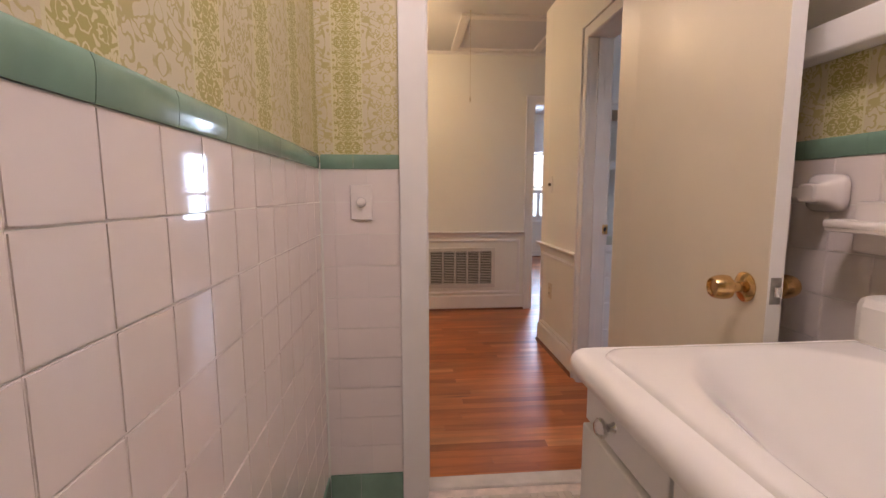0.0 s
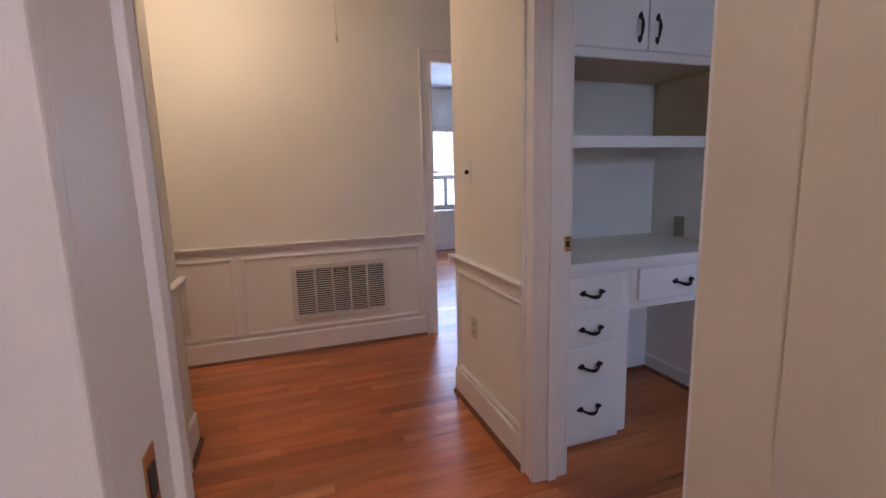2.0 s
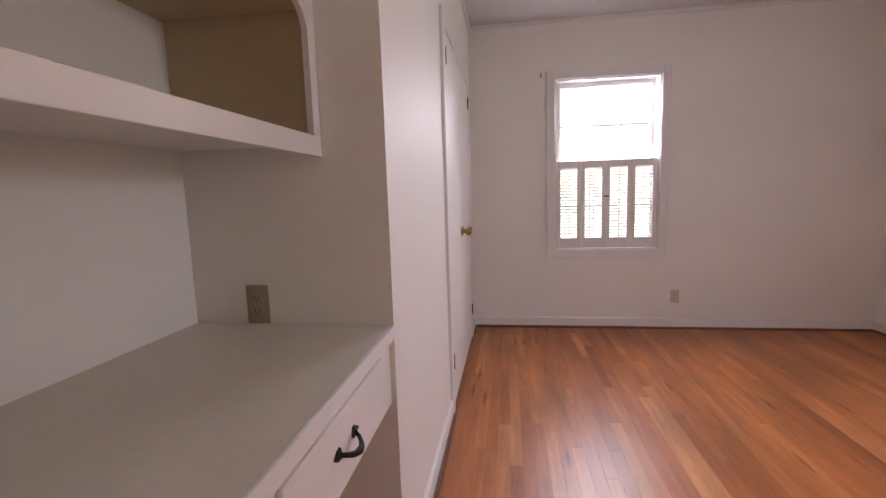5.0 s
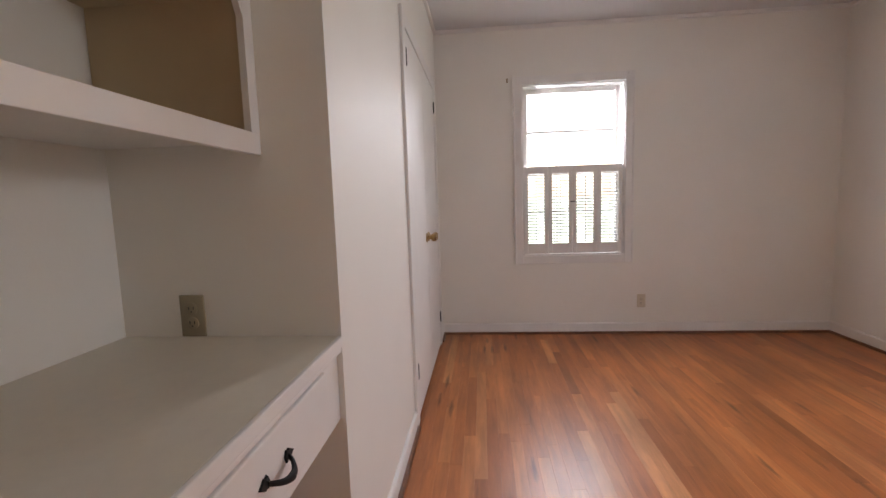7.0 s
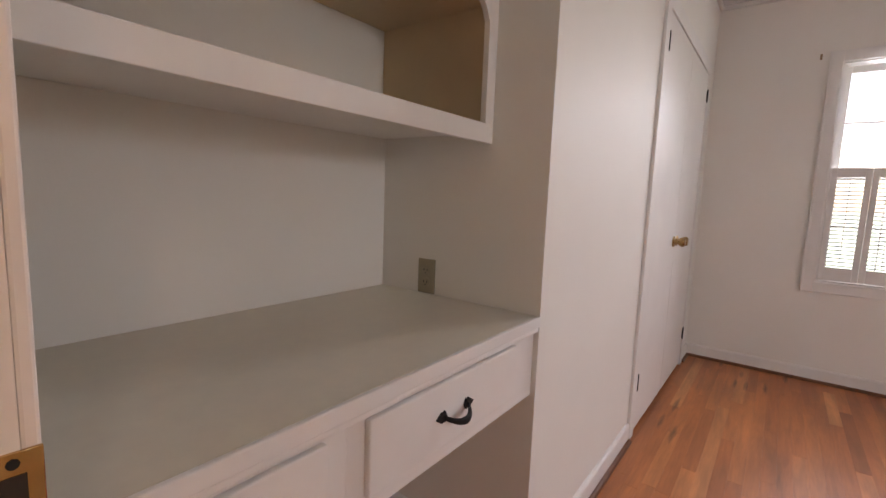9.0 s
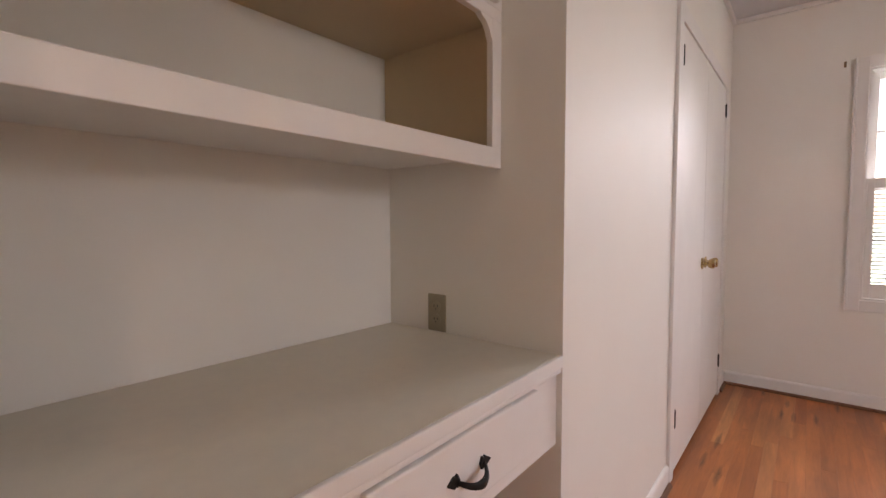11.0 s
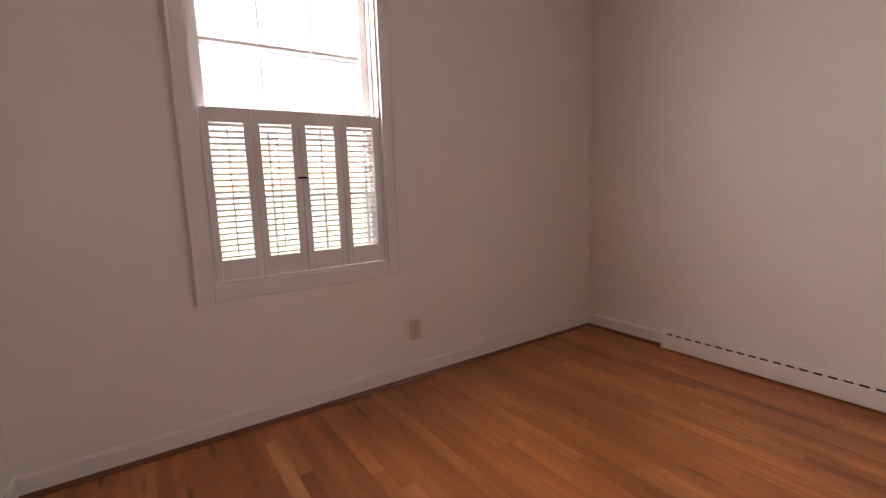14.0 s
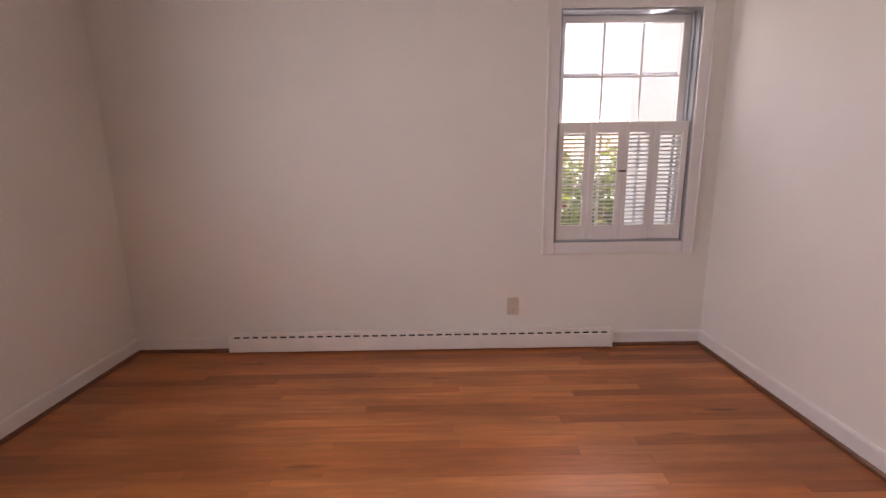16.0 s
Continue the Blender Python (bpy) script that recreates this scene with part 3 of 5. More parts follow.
# closed door on the hall's west wall
dr = tagged(new("door_hall"), "closed off-white flush door with a bronze knob", "door", kind="structure")
bm = bmesh.new()
box(bm, 0.030, 0.067, 2.803, 3.567, 0.01, 2.027, 0.002)
part("slab", bm, CABINET, dr)
bm = bmesh.new()
frame_boards(bm, facing(0.087, 0, 0, 90), 2.80, 3.57, 0.0, 2.03, 0.085, 0.014, bottom=False)
part("casing", bm, TRIM, dr)
bm = bmesh.new()
box(bm, -0.028, 0.086, 2.781, 2.80, 0.0, 2.049)
box(bm, -0.028, 0.086, 3.57, 3.589, 0.0, 2.049)
box(bm, -0.028, 0.086, 2.80, 3.57, 2.03, 2.049)
part("jamb", bm, TRIM, dr, smooth=False)
local_part("knob", lambda b: lathe(b, KNOB_PROFILE, Matrix()), BRONZE, dr, pose(0.067, 3.512, 0.960, 0, 90, 0), "aged bronze knob")

# closet: casing and two flush doors
fr = tagged(new("door_frame_closet"), "white moulded casing of the double closet", "door frame", kind="structure")
bm = bmesh.new()
frame_boards(bm, facing(0, 3.15, 0, 0), 3.815, 5.11, 0.0, 2.06, 0.075, 0.016, bottom=False, mould=False)
part("casing", bm, TRIM, fr)
bm = bmesh.new()
box(bm, 3.80, 3.815, 3.15, 3.27, 0, 2.075)
box(bm, 5.11, 5.125, 3.15, 3.27, 0, 2.075)
box(bm, 3.815, 5.11, 3.15, 3.27, 2.06, 2.075)
part("jamb", bm, TRIM, fr, smooth=False)
for s, x0, x1, kx in ((0, 3.818, 4.4605, 4.415), (1, 4.4645, 5.107, 4.51)):
    d = thing("closet_door", (x0, 3.14, 0.02), "white painted flush closet door with brass knob", "door", "closet doors")
    local_part("slab", lambda b: box(b, 0, x1 - x0, 0.0, 0.035, 0, 2.035, 0.003), CABINET, d, Matrix())
    local_part("knob", lambda b: lathe(b, KNOB_PROFILE, Matrix()), TARNISHED, d, pose(kx - x0, 0.0, 0.935, 90, 0, 0), "tarnished brass knob")
    hx = 0.004 if s == 0 else x1 - x0 - 0.004
    for z in (0.26 if s == 0 else 0.225, 1.895):
        add_hinge(d, Matrix.Translation((hx, 0.0, z)))


# ---- baseboards ----
def base_run(name, a, b, inward, h=0.095, d=0.014, shoe=True, label="white painted baseboard", mat=TRIM):
    """A baseboard from a to b with its face moved inward, and a stained shoe moulding under it."""
    t = tagged(new(name), label, "baseboard", kind="structure")
    a, b, n = Vector((*a, 0)), Vector((*b, 0)), Vector((*inward, 0))
    way = (b - a).normalized()

    def prism(outline, m, nm, lb=""):
        bm = bmesh.new()
        r0 = [bm.verts.new(a + n * u + Vector((0, 0, v))) for u, v in outline]
        r1 = [bm.verts.new(b + n * u + Vector((0, 0, v))) for u, v in outline]
        k = len(outline)
        for j in range(k):
            bm.faces.new((r0[j], r0[(j + 1) % k], r1[(j + 1) % k], r1[j]))
        bm.faces.new(r0)
        bm.faces.new(list(reversed(r1)))
        part(nm, bm, m, t, lb)

    prism([(0, 0.001), (d, 0.001), (d, h - 0.012), (d - 0.004, h - 0.004), (d - 0.009, h), (0, h)], mat, "board")
    if shoe:
        s = d + 0.0005
        prism([(s, 0.001), (s + 0.016, 0.001), (s + 0.016, 0.005), (s + 0.012, 0.013), (s + 0.005, 0.018), (s, 0.019)], SHOE, "shoe_moulding", "dark stained shoe moulding")
    return t


base_run("baseboard_bedroom_east", (5.416, -0.085), (5.416, 3.15), (-1, 0))
base_run("baseboard_bedroom_south", (1.80, -0.085), (5.416, -0.085), (0, 1))
base_run("baseboard_bedroom_west", (1.80, -0.085), (1.80, 2.10), (1, 0))
base_run("baseboard_bedroom_north", (2.635, 3.15), (3.74, 3.15), (0, -1))
base_run("baseboard_closet_end", (5.185, 3.15), (5.416, 3.15), (0, -1))
base_run("baseboard_alcove_side", (2.635, 3.136), (2.635, 3.76), (-1, 0))
base_run("baseboard_alcove_back", (1.56, 3.76), (2.635, 3.76), (0, -1))
base_run("baseboard_hall_north", (-1.70, 4.88), (1.545, 4.88), (0, -1), h=0.15)
base_run("baseboard_hall_east", (1.43, 3.14), (1.43, 3.91), (-1, 0), h=0.15)
base_run("baseboard_hall_west", (0.087, 3.655), (0.087, 3.90), (1, 0), h=0.15)
base_run("baseboard_far_room", (-0.6, 8.62), (5.2, 8.62), (0, -1), h=0.11)


# ---- wainscot of the hall ----
def rail_run(name, a, b, inward, z, label):
    t = tagged(new(name), label, "trim", kind="structure")
    a, b, n = Vector((*a, z)), Vector((*b, z)), Vector((*inward, 0))
    outline = [(0, -0.05), (0.010, -0.05), (0.013, -0.03), (0.016, -0.022), (0.028, -0.016), (0.033, -0.010), (0.033, -0.003), (0.029, 0), (0, 0)]
    bm = bmesh.new()
    r0 = [bm.verts.new(a + n * u + Vector((0, 0, v))) for u, v in outline]
    r1 = [bm.verts.new(b + n * u + Vector((0, 0, v))) for u, v in outline]
    for j in range(len(outline)):
        k = (j + 1) % len(outline)
        bm.faces.new((r0[j], r0[k], r1[k], r1[j]))
    bm.faces.new(r0)
    bm.faces.new(list(reversed(r1)))
    part("rail", bm, TRIM, t)
    return t


rail_run("chair_rail_north", (-1.70, 4.88), (1.545, 4.88), (0, -1), 0.797, "off-white moulded chair rail")
rail_run("chair_rail_east", (1.43, 3.14), (1.43, 3.943), (-1, 0), 0.797, "off-white moulded chair rail")
rail_run("chair_rail_east_return", (1.397, 3.91), (2.4, 3.91), (0, 1), 0.797, "off-white moulded chair rail round the corner")
rail_run("chair_rail_west", (0.087, 3.655), (0.087, 3.933), (1, 0), 0.797, "off-white moulded chair rail")
rail_run("chair_rail_west_return", (-1.6, 3.90), (0.120, 3.90), (0, 1), 0.797, "off-white moulded chair rail round the corner")


def panel_mould(name, m, x0, x1, z0, z1, label):
    """A raised rectangle of moulding on a wall, in the frame m."""
    t = tagged(new(name), label, "trim", kind="structure")
    w, d = 0.030, 0.014
    for a, b, c, e in ((x0, x1, z0, z0 + w), (x0, x1, z1 - w, z1), (x0, x0 + w, z0 + w, z1 - w), (x1 - w, x1, z0 + w, z1 - w)):
        def strip(bm):
            box(bm, a, b, -0.006, 0, c, e, 0.002)
            if b - a > e - c:
                box(bm, a + 0.006, b - 0.006, -d, -0.005, c + 0.008, e - 0.008, 0.004)
            else:
                box(bm, a + 0.008, b - 0.008, -d, -0.005, c - 0.02, e + 0.02, 0.004)
        local_part("moulding", strip, TRIM, t, m)
    return t


panel_mould("wainscot_panel_1", facing(0, 4.88, 0, 0), 0.255, 1.51, 0.165, 0.72, "off-white panel moulding round the vent")
panel_mould("wainscot_panel_2", facing(0, 4.88, 0, 0), -1.55, 0.215, 0.165, 0.72, "off-white panel moulding round the second vent")
panel_mould("wainscot_panel_3", facing(1.43, 0, 0, -90), -3.87, -3.15, 0.155, 0.725, "off-white panel moulding under the chair rail")
bm = bmesh.new()
box(bm, -1.70, 3.10, 4.862, 4.88, 2.482, 2.51, 0.006)
structure("crown_hall_north", bm, TRIM, "off-white ceiling moulding of the hall", "trim")
for nm, lims, lab in (("ceiling_mould_east", (5.392, 5.416, -0.085, 3.15), "white ceiling moulding"), ("ceiling_mould_north", (2.635, 5.392, 3.126, 3.15), "white ceiling moulding"),
                      ("ceiling_mould_south", (1.80, 5.392, -0.085, -0.061), "white ceiling moulding")):
    bm = bmesh.new()
    box(bm, *lims, 2.565, 2.597, 0.006)
    structure(nm, bm, TRIM, lab, "trim")


# ---- hall: return vents, hatch, switch, outlet, lamp ----
bm = bmesh.new()
box(bm, -0.305, 0.305, -0.005, 0.005, -0.0014, 0.0014)
for v in bm.verts:
    v.co.z += v.co.y * 0.36
SLAT_MESH = finish(bm, "slat", VENT)


def return_vent(x, z):
    t = thing("return_vent", (x, 4.88, z), "off-white stamped metal return air grille in the wainscot", "vent", "return vents")
    w, h, b = 0.3425, 0.2005, 0.036
    def rim(bm):
        for a, c, e, f in ((-w, w, -h, -h + b), (-w, w, h - b, h), (-w, -w + b, -h + b, h - b), (w - b, w, -h + b, h - b)):
            box(bm, a, c, -0.014, 0.0, e, f, 0.002)
        box(bm, -w + 0.004, w - 0.004, -0.006, 0.0, -h - 0.004, -h + 0.01)
    local_part("frame", rim, VENT, t, Matrix())
    # thin near-black sheet painted as the shade of an open duct
    local_part("duct_shade", lambda q: box(q, -w + b, w - b, -0.003, -0.001, -h + b, h - b), DARK, t, Matrix(), "near-black sheet for the shade behind the slats", False)
    for k in range(1, 5):
        local_part("divider", lambda q: box(q, -0.007, 0.007, -0.013, -0.003, -h + b, h - b, 0.001), VENT, t, Matrix.Translation((-w + b + k * (2 * w - 2 * b) / 5, 0, 0)))
    n = 20
    for k in range(n):
        s = new("slat", SLAT_MESH)
        s.parent = t
        s.matrix_basis = Matrix.Translation((0, -0.0075, -h + b + (k + 0.5) * (2 * h - 2 * b) / n))
    return t


return_vent(0.9125, 0.4325)
return_vent(-0.425, 0.4325)

hatch = thing("attic_hatch", (1.22, 4.39, 2.51), "white framed attic hatch panel with a pull cord", "hatch")
def hatch_frame(q):
    for a, b, c, e in ((-0.42, 0.42, -0.42, -0.35), (-0.42, 0.42, 0.35, 0.42), (-0.42, -0.35, -0.35, 0.35), (0.35, 0.42, -0.35, 0.35)):
        box(q, a, b, c, e, -0.022, 0.0, 0.005)
local_part("frame", hatch_frame, TRIM, hatch, Matrix())
local_part("panel", lambda q: box(q, -0.345, 0.345, -0.345, 0.345, -0.010, -0.002, 0.002), CEIL, hatch, Matrix())
def cord(q):
    lathe(q, [(0.0016, -0.62), (0.0016, -0.01)], Matrix.Translation((-0.36, -0.47, 0)), 6)
    lathe(q, [(0.002, -0.655), (0.006, -0.648), (0.006, -0.625), (0.002, -0.617)], Matrix.Translation((-0.36, -0.47, 0)), 8)
    lathe(q, [(0.006, -0.010), (0.006, 0.0)], Matrix.Translation((-0.36, -0.47, 0)), 8)
local_part("pull_cord", cord, PLATE, hatch, Matrix(), "thin hanging pull cord")

sw = thing("light_switch", (0, 0, 0), "off-white switch plate with a dark dimmer on the hall wall", "light switch")
sw.matrix_basis = facing(1.43, 3.70, 1.235, -90)
local_part("cover_plate", lambda q: box(q, -0.036, 0.036, -0.006, 0, -0.058, 0.058, 0.003), TRIM, sw, Matrix())
local_part("toggle", lambda q: lathe(q, [(0.011, 0.0), (0.011, 0.010), (0.008, 0.014)], pose(0, -0.006, 0, 90), 14), DARK, sw, Matrix(), "dark round dimmer")
outlet(1.43, 3.655, 0.455, -90, "almond outlet plate on the hall wainscot")


def ceiling_lamp(x, y, h, label, color):
    t = thing("ceiling_light", (x, y, h), label, "ceiling light", "ceiling lights")
    local_part("base", lambda q: lathe(q, [(0.075, -0.03), (0.08, -0.025), (0.08, 0.0)], Matrix(), 24), BRASS, t, Matrix(), "brass base")
    local_part("globe", lambda q: lathe(q, [(0.02, -0.118), (0.06, -0.112), (0.095, -0.09), (0.105, -0.065), (0.095, -0.045), (0.07, -0.03)], Matrix(), 24),
               glowing("lit_globe", color, 6.0), t, Matrix(), "lit frosted glass globe")


ceiling_lamp(0.12, 3.95, 2.51, "frosted glass hall ceiling light, lit", (1.0, 0.86, 0.66))
# added fixture to go with the bathroom bulb, always out of view
ceiling_lamp(0.62, 0.92, 2.60, "unseen frosted glass ceiling light added to light the bathroom", (1.0, 0.84, 0.70))


# ---- desk alcove ----
AX0, AX1 = 1.562, 2.633
ped = thing("drawer_cabinet", (AX0, 3.165, 0.0), "white painted built-in drawer pedestal with four drawers", "cabinet")
PW = 1.955 - AX0
def ped_body(q):
    box(q, 0, PW, 0.0, 0.585, 0.055, 0.818)
    box(q, 0, PW, 0.045, 0.585, 0.001, 0.055)
local_part("body", ped_body, CABINET, ped, Matrix(), smooth=False)
for z0, z1, zp in ((0.663, 0.795, 0.722), (0.500, 0.640, 0.565), (0.330, 0.478, 0.402), (0.105, 0.305, 0.207)):
    d = local_part("drawer", lambda q: box(q, 0.038, PW - 0.045, -0.013, 0.002, z0, z1, 0.004), CABINET, ped, Matrix())
    add_pull(d, Matrix.Translation((0.187, -0.013, zp)))

apron = thing("desk_drawer_unit", (1.9555, 3.165, 0.0), "white painted desk apron with one shallow drawer", "cabinet")
local_part("frame", lambda q: box(q, 0, AX1 - 1.9555, 0.0, 0.42, 0.620, 0.818), CABINET, apron, Matrix(), smooth=False)
d = local_part("drawer", lambda q: box(q, 0.040, 0.560, -0.013, 0.002, 0.657, 0.797, 0.004), CABINET, apron, Matrix())
add_pull(d, Matrix.Translation((0.285, -0.013, 0.726)))

desk = thing("desktop", (AX0, 3.146, 0.0), "beige laminate desktop with white edging over the drawer cabinets", "desktop")
local_part("surface", lambda q: box(q, 0, AX1 - AX0, 0.011, 0.612, 0.820, 0.850, 0.001), LAMINATE, desk, Matrix(), "beige laminate surface")
def edging(q):
    box(q, 0, AX1 - AX0, 0.0, 0.0108, 0.821, 0.8505, 0.003)
    box(q, 0.001, AX1 - AX0 - 0.001, 0.004, 0.0188, 0.806, 0.8205, 0.004)
local_part("edging", edging, CABINET, desk, Matrix(), "white painted wooden edging")

cab = thing("wall_cabinet", (AX0, 3.33, 0.0), "white built-in upper cabinet with an open shelf niche", "cabinet")
CW = AX1 - AX0
def cab_body(q):
    box(q, 0, CW, 0.018, 0.428, 1.357, 1.376)
    box(q, 0, CW, 0.020, 0.428, 1.724, 2.318)
local_part("body", cab_body, CABINET, cab, Matrix(), smooth=False)
# top and sides of the niche in a browner tan than the body
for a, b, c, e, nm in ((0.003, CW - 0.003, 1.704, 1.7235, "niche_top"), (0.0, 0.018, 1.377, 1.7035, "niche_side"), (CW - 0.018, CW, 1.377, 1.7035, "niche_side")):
    local_part(nm, lambda q: box(q, a, b, 0.0185, 0.427, c, e), NICHE, cab, Matrix(), "tan niche lining, browner than the cabinet", False)
def face_frame(q):
    box(q, 0, CW, 0.0, 0.018, 1.325, 1.378, 0.002)
    box(q, 0, CW, 0.0, 0.018, 1.704, 1.735, 0.002)
    box(q, 0, 0.040, 0.0005, 0.018, 1.378, 1.704)
    box(q, CW - 0.042, CW, 0.0005, 0.018, 1.378, 1.704)
    for x, s in ((0.040, 1), (CW - 0.042, -1)):
        lo = [q.verts.new((x + s * u, 0.001, 1.704 - w)) for u, w in ((0, 0), (0.055, 0), (0.045, 0.008), (0.030, 0.014), (0.014, 0.030), (0.008, 0.045), (0, 0.055))]
        hi = [q.verts.new(v.co + Vector((0, 0.016, 0))) for v in lo]
        q.faces.new(lo)
        q.faces.new(list(reversed(hi)))
        for j in range(len(lo)):
            q.faces.new((lo[j], lo[(j + 1) % len(lo)], hi[(j + 1) % len(lo)], hi[j]))
    box(q, 0, CW, 0.0, 0.0195, 1.735, 2.318)
local_part("face_frame", face_frame, CABINET, cab, Matrix())
MID = 2.136 - AX0
for x0, x1, px, hx in ((0.030, MID - 0.004, MID - 0.048, 0.030), (MID + 0.004, CW - 0.032, MID + 0.048, CW - 0.032)):
    d = local_part("door", lambda q: box(q, x0, x1, -0.017, 0.002, 1.742, 2.30, 0.004), CABINET, cab, Matrix())
    add_pull(d, pose(px, -0.017, 1.835, 0, 90, 0))
    for z in (1.86, 2.19):
        add_hinge(d, Matrix.Translation((hx, -0.017, z)))
outlet(2.635, 3.556, 0.908, -90, "olive brown outlet plate on the alcove side", material("olive_plate", (0.33, 0.28, 0.19), 0.4, vary=0.03))
ds = thing("door_stop", (3.03, 3.128, 0.055), "small black door stop on the baseboard", "door stop")
local_part("rod", lambda q: lathe(q, [(0.009, 0), (0.006, 0.004), (0.005, 0.025)], pose(0, 0, -0.03, 90), 10), IRON, ds, Matrix())
local_part("tip", lambda q: lathe(q, [(0.008, 0.025), (0.010, 0.029), (0.010, 0.037), (0.006, 0.040)], pose(0, 0, -0.03, 90), 12), DARK, ds, Matrix(), "black rubber tip")


# ---- windows and shutters ----
def build_window(name, m, w, z0, z1, depth, label, bar=0.007, case_w=0.07, liner_mat=None):
    """A double-hung window, w wide, in a wall of that depth; m: x along the wall, y outwards, z up."""
    t = tagged(new(name), label, "window", kind="structure")
    t.matrix_basis = m
    h = w / 2
    def casing(q):
        frame_boards(q, Matrix(), -h, h, z0, z1, case_w, 0.016, bottom=True, mould=False)
        box(q, -h - case_w, -h - case_w + 0.014, -0.024, -0.014, z0 - case_w, z1 + case_w, 0.003)
        box(q, h + case_w - 0.014, h + case_w, -0.024, -0.014, z0 - case_w, z1 + case_w, 0.003)
    local_part("window_frame", casing, TRIM, t, Matrix())
    def liner(q):
        box(q, -h, -h + 0.012, 0, depth, z0, z1)
        box(q, h - 0.012, h, 0, depth, z0, z1)
        box(q, -h + 0.012, h - 0.012, 0, depth, z1 - 0.012, z1)
        box(q, -h + 0.012, h - 0.012, 0, depth + 0.03, z0, z0 + 0.012)
        for s in (-1, 1):
            a = s * (h - 0.012)
            box(q, min(a, a - s * 0.012), max(a, a - s * 0.012), 0.040, 0.052, z0 + 0.012, z1 - 0.012)
    local_part("window_liner", liner, liner_mat or TRIM, t, Matrix(), smooth=False)
    mid = (z0 + z1) / 2
    a = h - 0.013
    for y0, lo, hi in ((0.056, z0 + 0.013, mid + 0.02), (0.090, mid - 0.02, z1 - 0.013)):
        r = 0.042
        def sash(q):
            box(q, -a, -a + r, y0, y0 + 0.03, lo, hi, 0.003)
            box(q, a - r, a, y0, y0 + 0.03, lo, hi, 0.003)
            box(q, -a + r, a - r, y0, y0 + 0.03, lo, lo + r, 0.003)
            box(q, -a + r, a - r, y0, y0 + 0.03, hi - r, hi, 0.003)
        sa = local_part("sash", sash, TRIM, t, Matrix())
        for k in (1, 2):
            x = -a + r + k * (2 * a - 2 * r) / 3
            local_part("muntin", lambda q: box(q, x - bar, x + bar, y0 + 0.006, y0 + 0.024, lo + r, hi - r, 0.002), TRIM, sa, Matrix())
        zc = (lo + hi) / 2
        local_part("muntin", lambda q: box(q, -a + r, a - r, y0 + 0.007, y0 + 0.023, zc - 0.007, zc + 0.007, 0.002), TRIM, sa, Matrix())
        for i in range(3):
            for j in range(2):
                x0, x1 = (-a + r + (i + e) * (2 * a - 2 * r) / 3 for e in (0, 1))
                c0, c1 = (lo + r + (j + e) * (hi - lo - 2 * r) / 2 for e in (0, 1))
                g = local_part("pane", lambda q: box(q, x0, x1, y0 + 0.013, y0 + 0.016, c0, c1), GLASS, sa, Matrix(), smooth=False)
                g.visible_shadow = False
    def storm(q):
        b = 0.028
        for x0, x1, c, e in ((-a, -a + b, z0 + 0.02, z1 - 0.013), (a - b, a, z0 + 0.02, z1 - 0.013), (-a + b, a - b, z1 - 0.013 - b, z1 - 0.013), (-a + b, a - b, z0 + 0.02, z0 + 0.02 + b), (-a + b, a - b, mid + 0.325, mid + 0.345)):
            box(q, x0, x1, 0.135, 0.150, c, e, 0.002)
    local_part("storm_frame", storm, ALU, t, Matrix(), "grey aluminium storm sash")
    return t


def shutter_panel(m, w, h, label, group, tilt=32):
    """A louvred shutter panel, its lower left corner at m's origin."""
    t = thing("window_shutter", (0, 0, 0), label, "shutter", group)
    t.matrix_basis = m
    st, top, bot, d = 0.033, 0.062, 0.088, 0.021
    def rails(q):
        box(q, 0.001, st, 0, d, 0, h, 0.003)
        box(q, w - st, w - 0.001, 0, d, 0, h, 0.003)
        box(q, st, w - st, 0.0006, d - 0.0006, 0, bot, 0.002)
        box(q, st, w - st, 0.0006, d - 0.0006, h - top, h, 0.002)
    local_part("frame", rails, TRIM, t, Matrix())
    n = 23
    key = round(w, 4)
    if key not in LOUVRES:
        q = bmesh.new()
        box(q, st - w / 2 + 0.001, w / 2 - st - 0.001, -0.014, 0.014, -0.0021, 0.0021, 0.0018)
        LOUVRES[key] = finish(q, "louvre", TRIM, True)
    for k in range(n):
        s = new("louvre", LOUVRES[key])
        s.parent = t
        s.matrix_basis = pose(w / 2, d / 2, bot + (k + 0.5) * (h - top - bot) / n, -tilt)
    local_part("tilt_rod", lambda q: box(q, w / 2 - 0.0022, w / 2 + 0.0022, -0.006, -0.002, bot + 0.02, h - top - 0.02, 0.002), TRIM, t, Matrix())
    return t


LOUVRES = {}


def shuttered(name, m, w, z0, z1, zs, depth, label, group, folds, tilt, bar=0.007, liner_mat=None):
    t = build_window(name, m, w, z0, z1, depth, label, bar, liner_mat=liner_mat)
    pw, h = (w - 0.028) / 4, zs - z0 - 0.018
    x, y = -w / 2 + 0.014, 0.004
    for k, a in enumerate(folds):
        ang = a
        shutter_panel(m @ pose(x, y, z0 + 0.016, 0, 0, ang), pw, h, "white louvred half-height window shutter panel", group, tilt)
        x += pw * math.cos(radians(ang))
        y += pw * math.sin(radians(ang))
    latch = thing("shutter_latch", (0, 0, 0), "small dark latch between the shutter panels", "latch")
    latch.matrix_basis = m @ Matrix.Translation((0, -0.004, z0 + (zs - z0) * 0.60))
    local_part("bar", lambda q: box(q, -0.022, 0.022, -0.006, 0.003, -0.005, 0.005, 0.002), IRON, latch, Matrix())
    local_part("pin", lambda q: lathe(q, [(0.004, 0), (0.005, 0.006), (0.003, 0.010)], pose(-0.012, -0.005, 0, 90), 8), IRON, latch, Matrix())
    return t


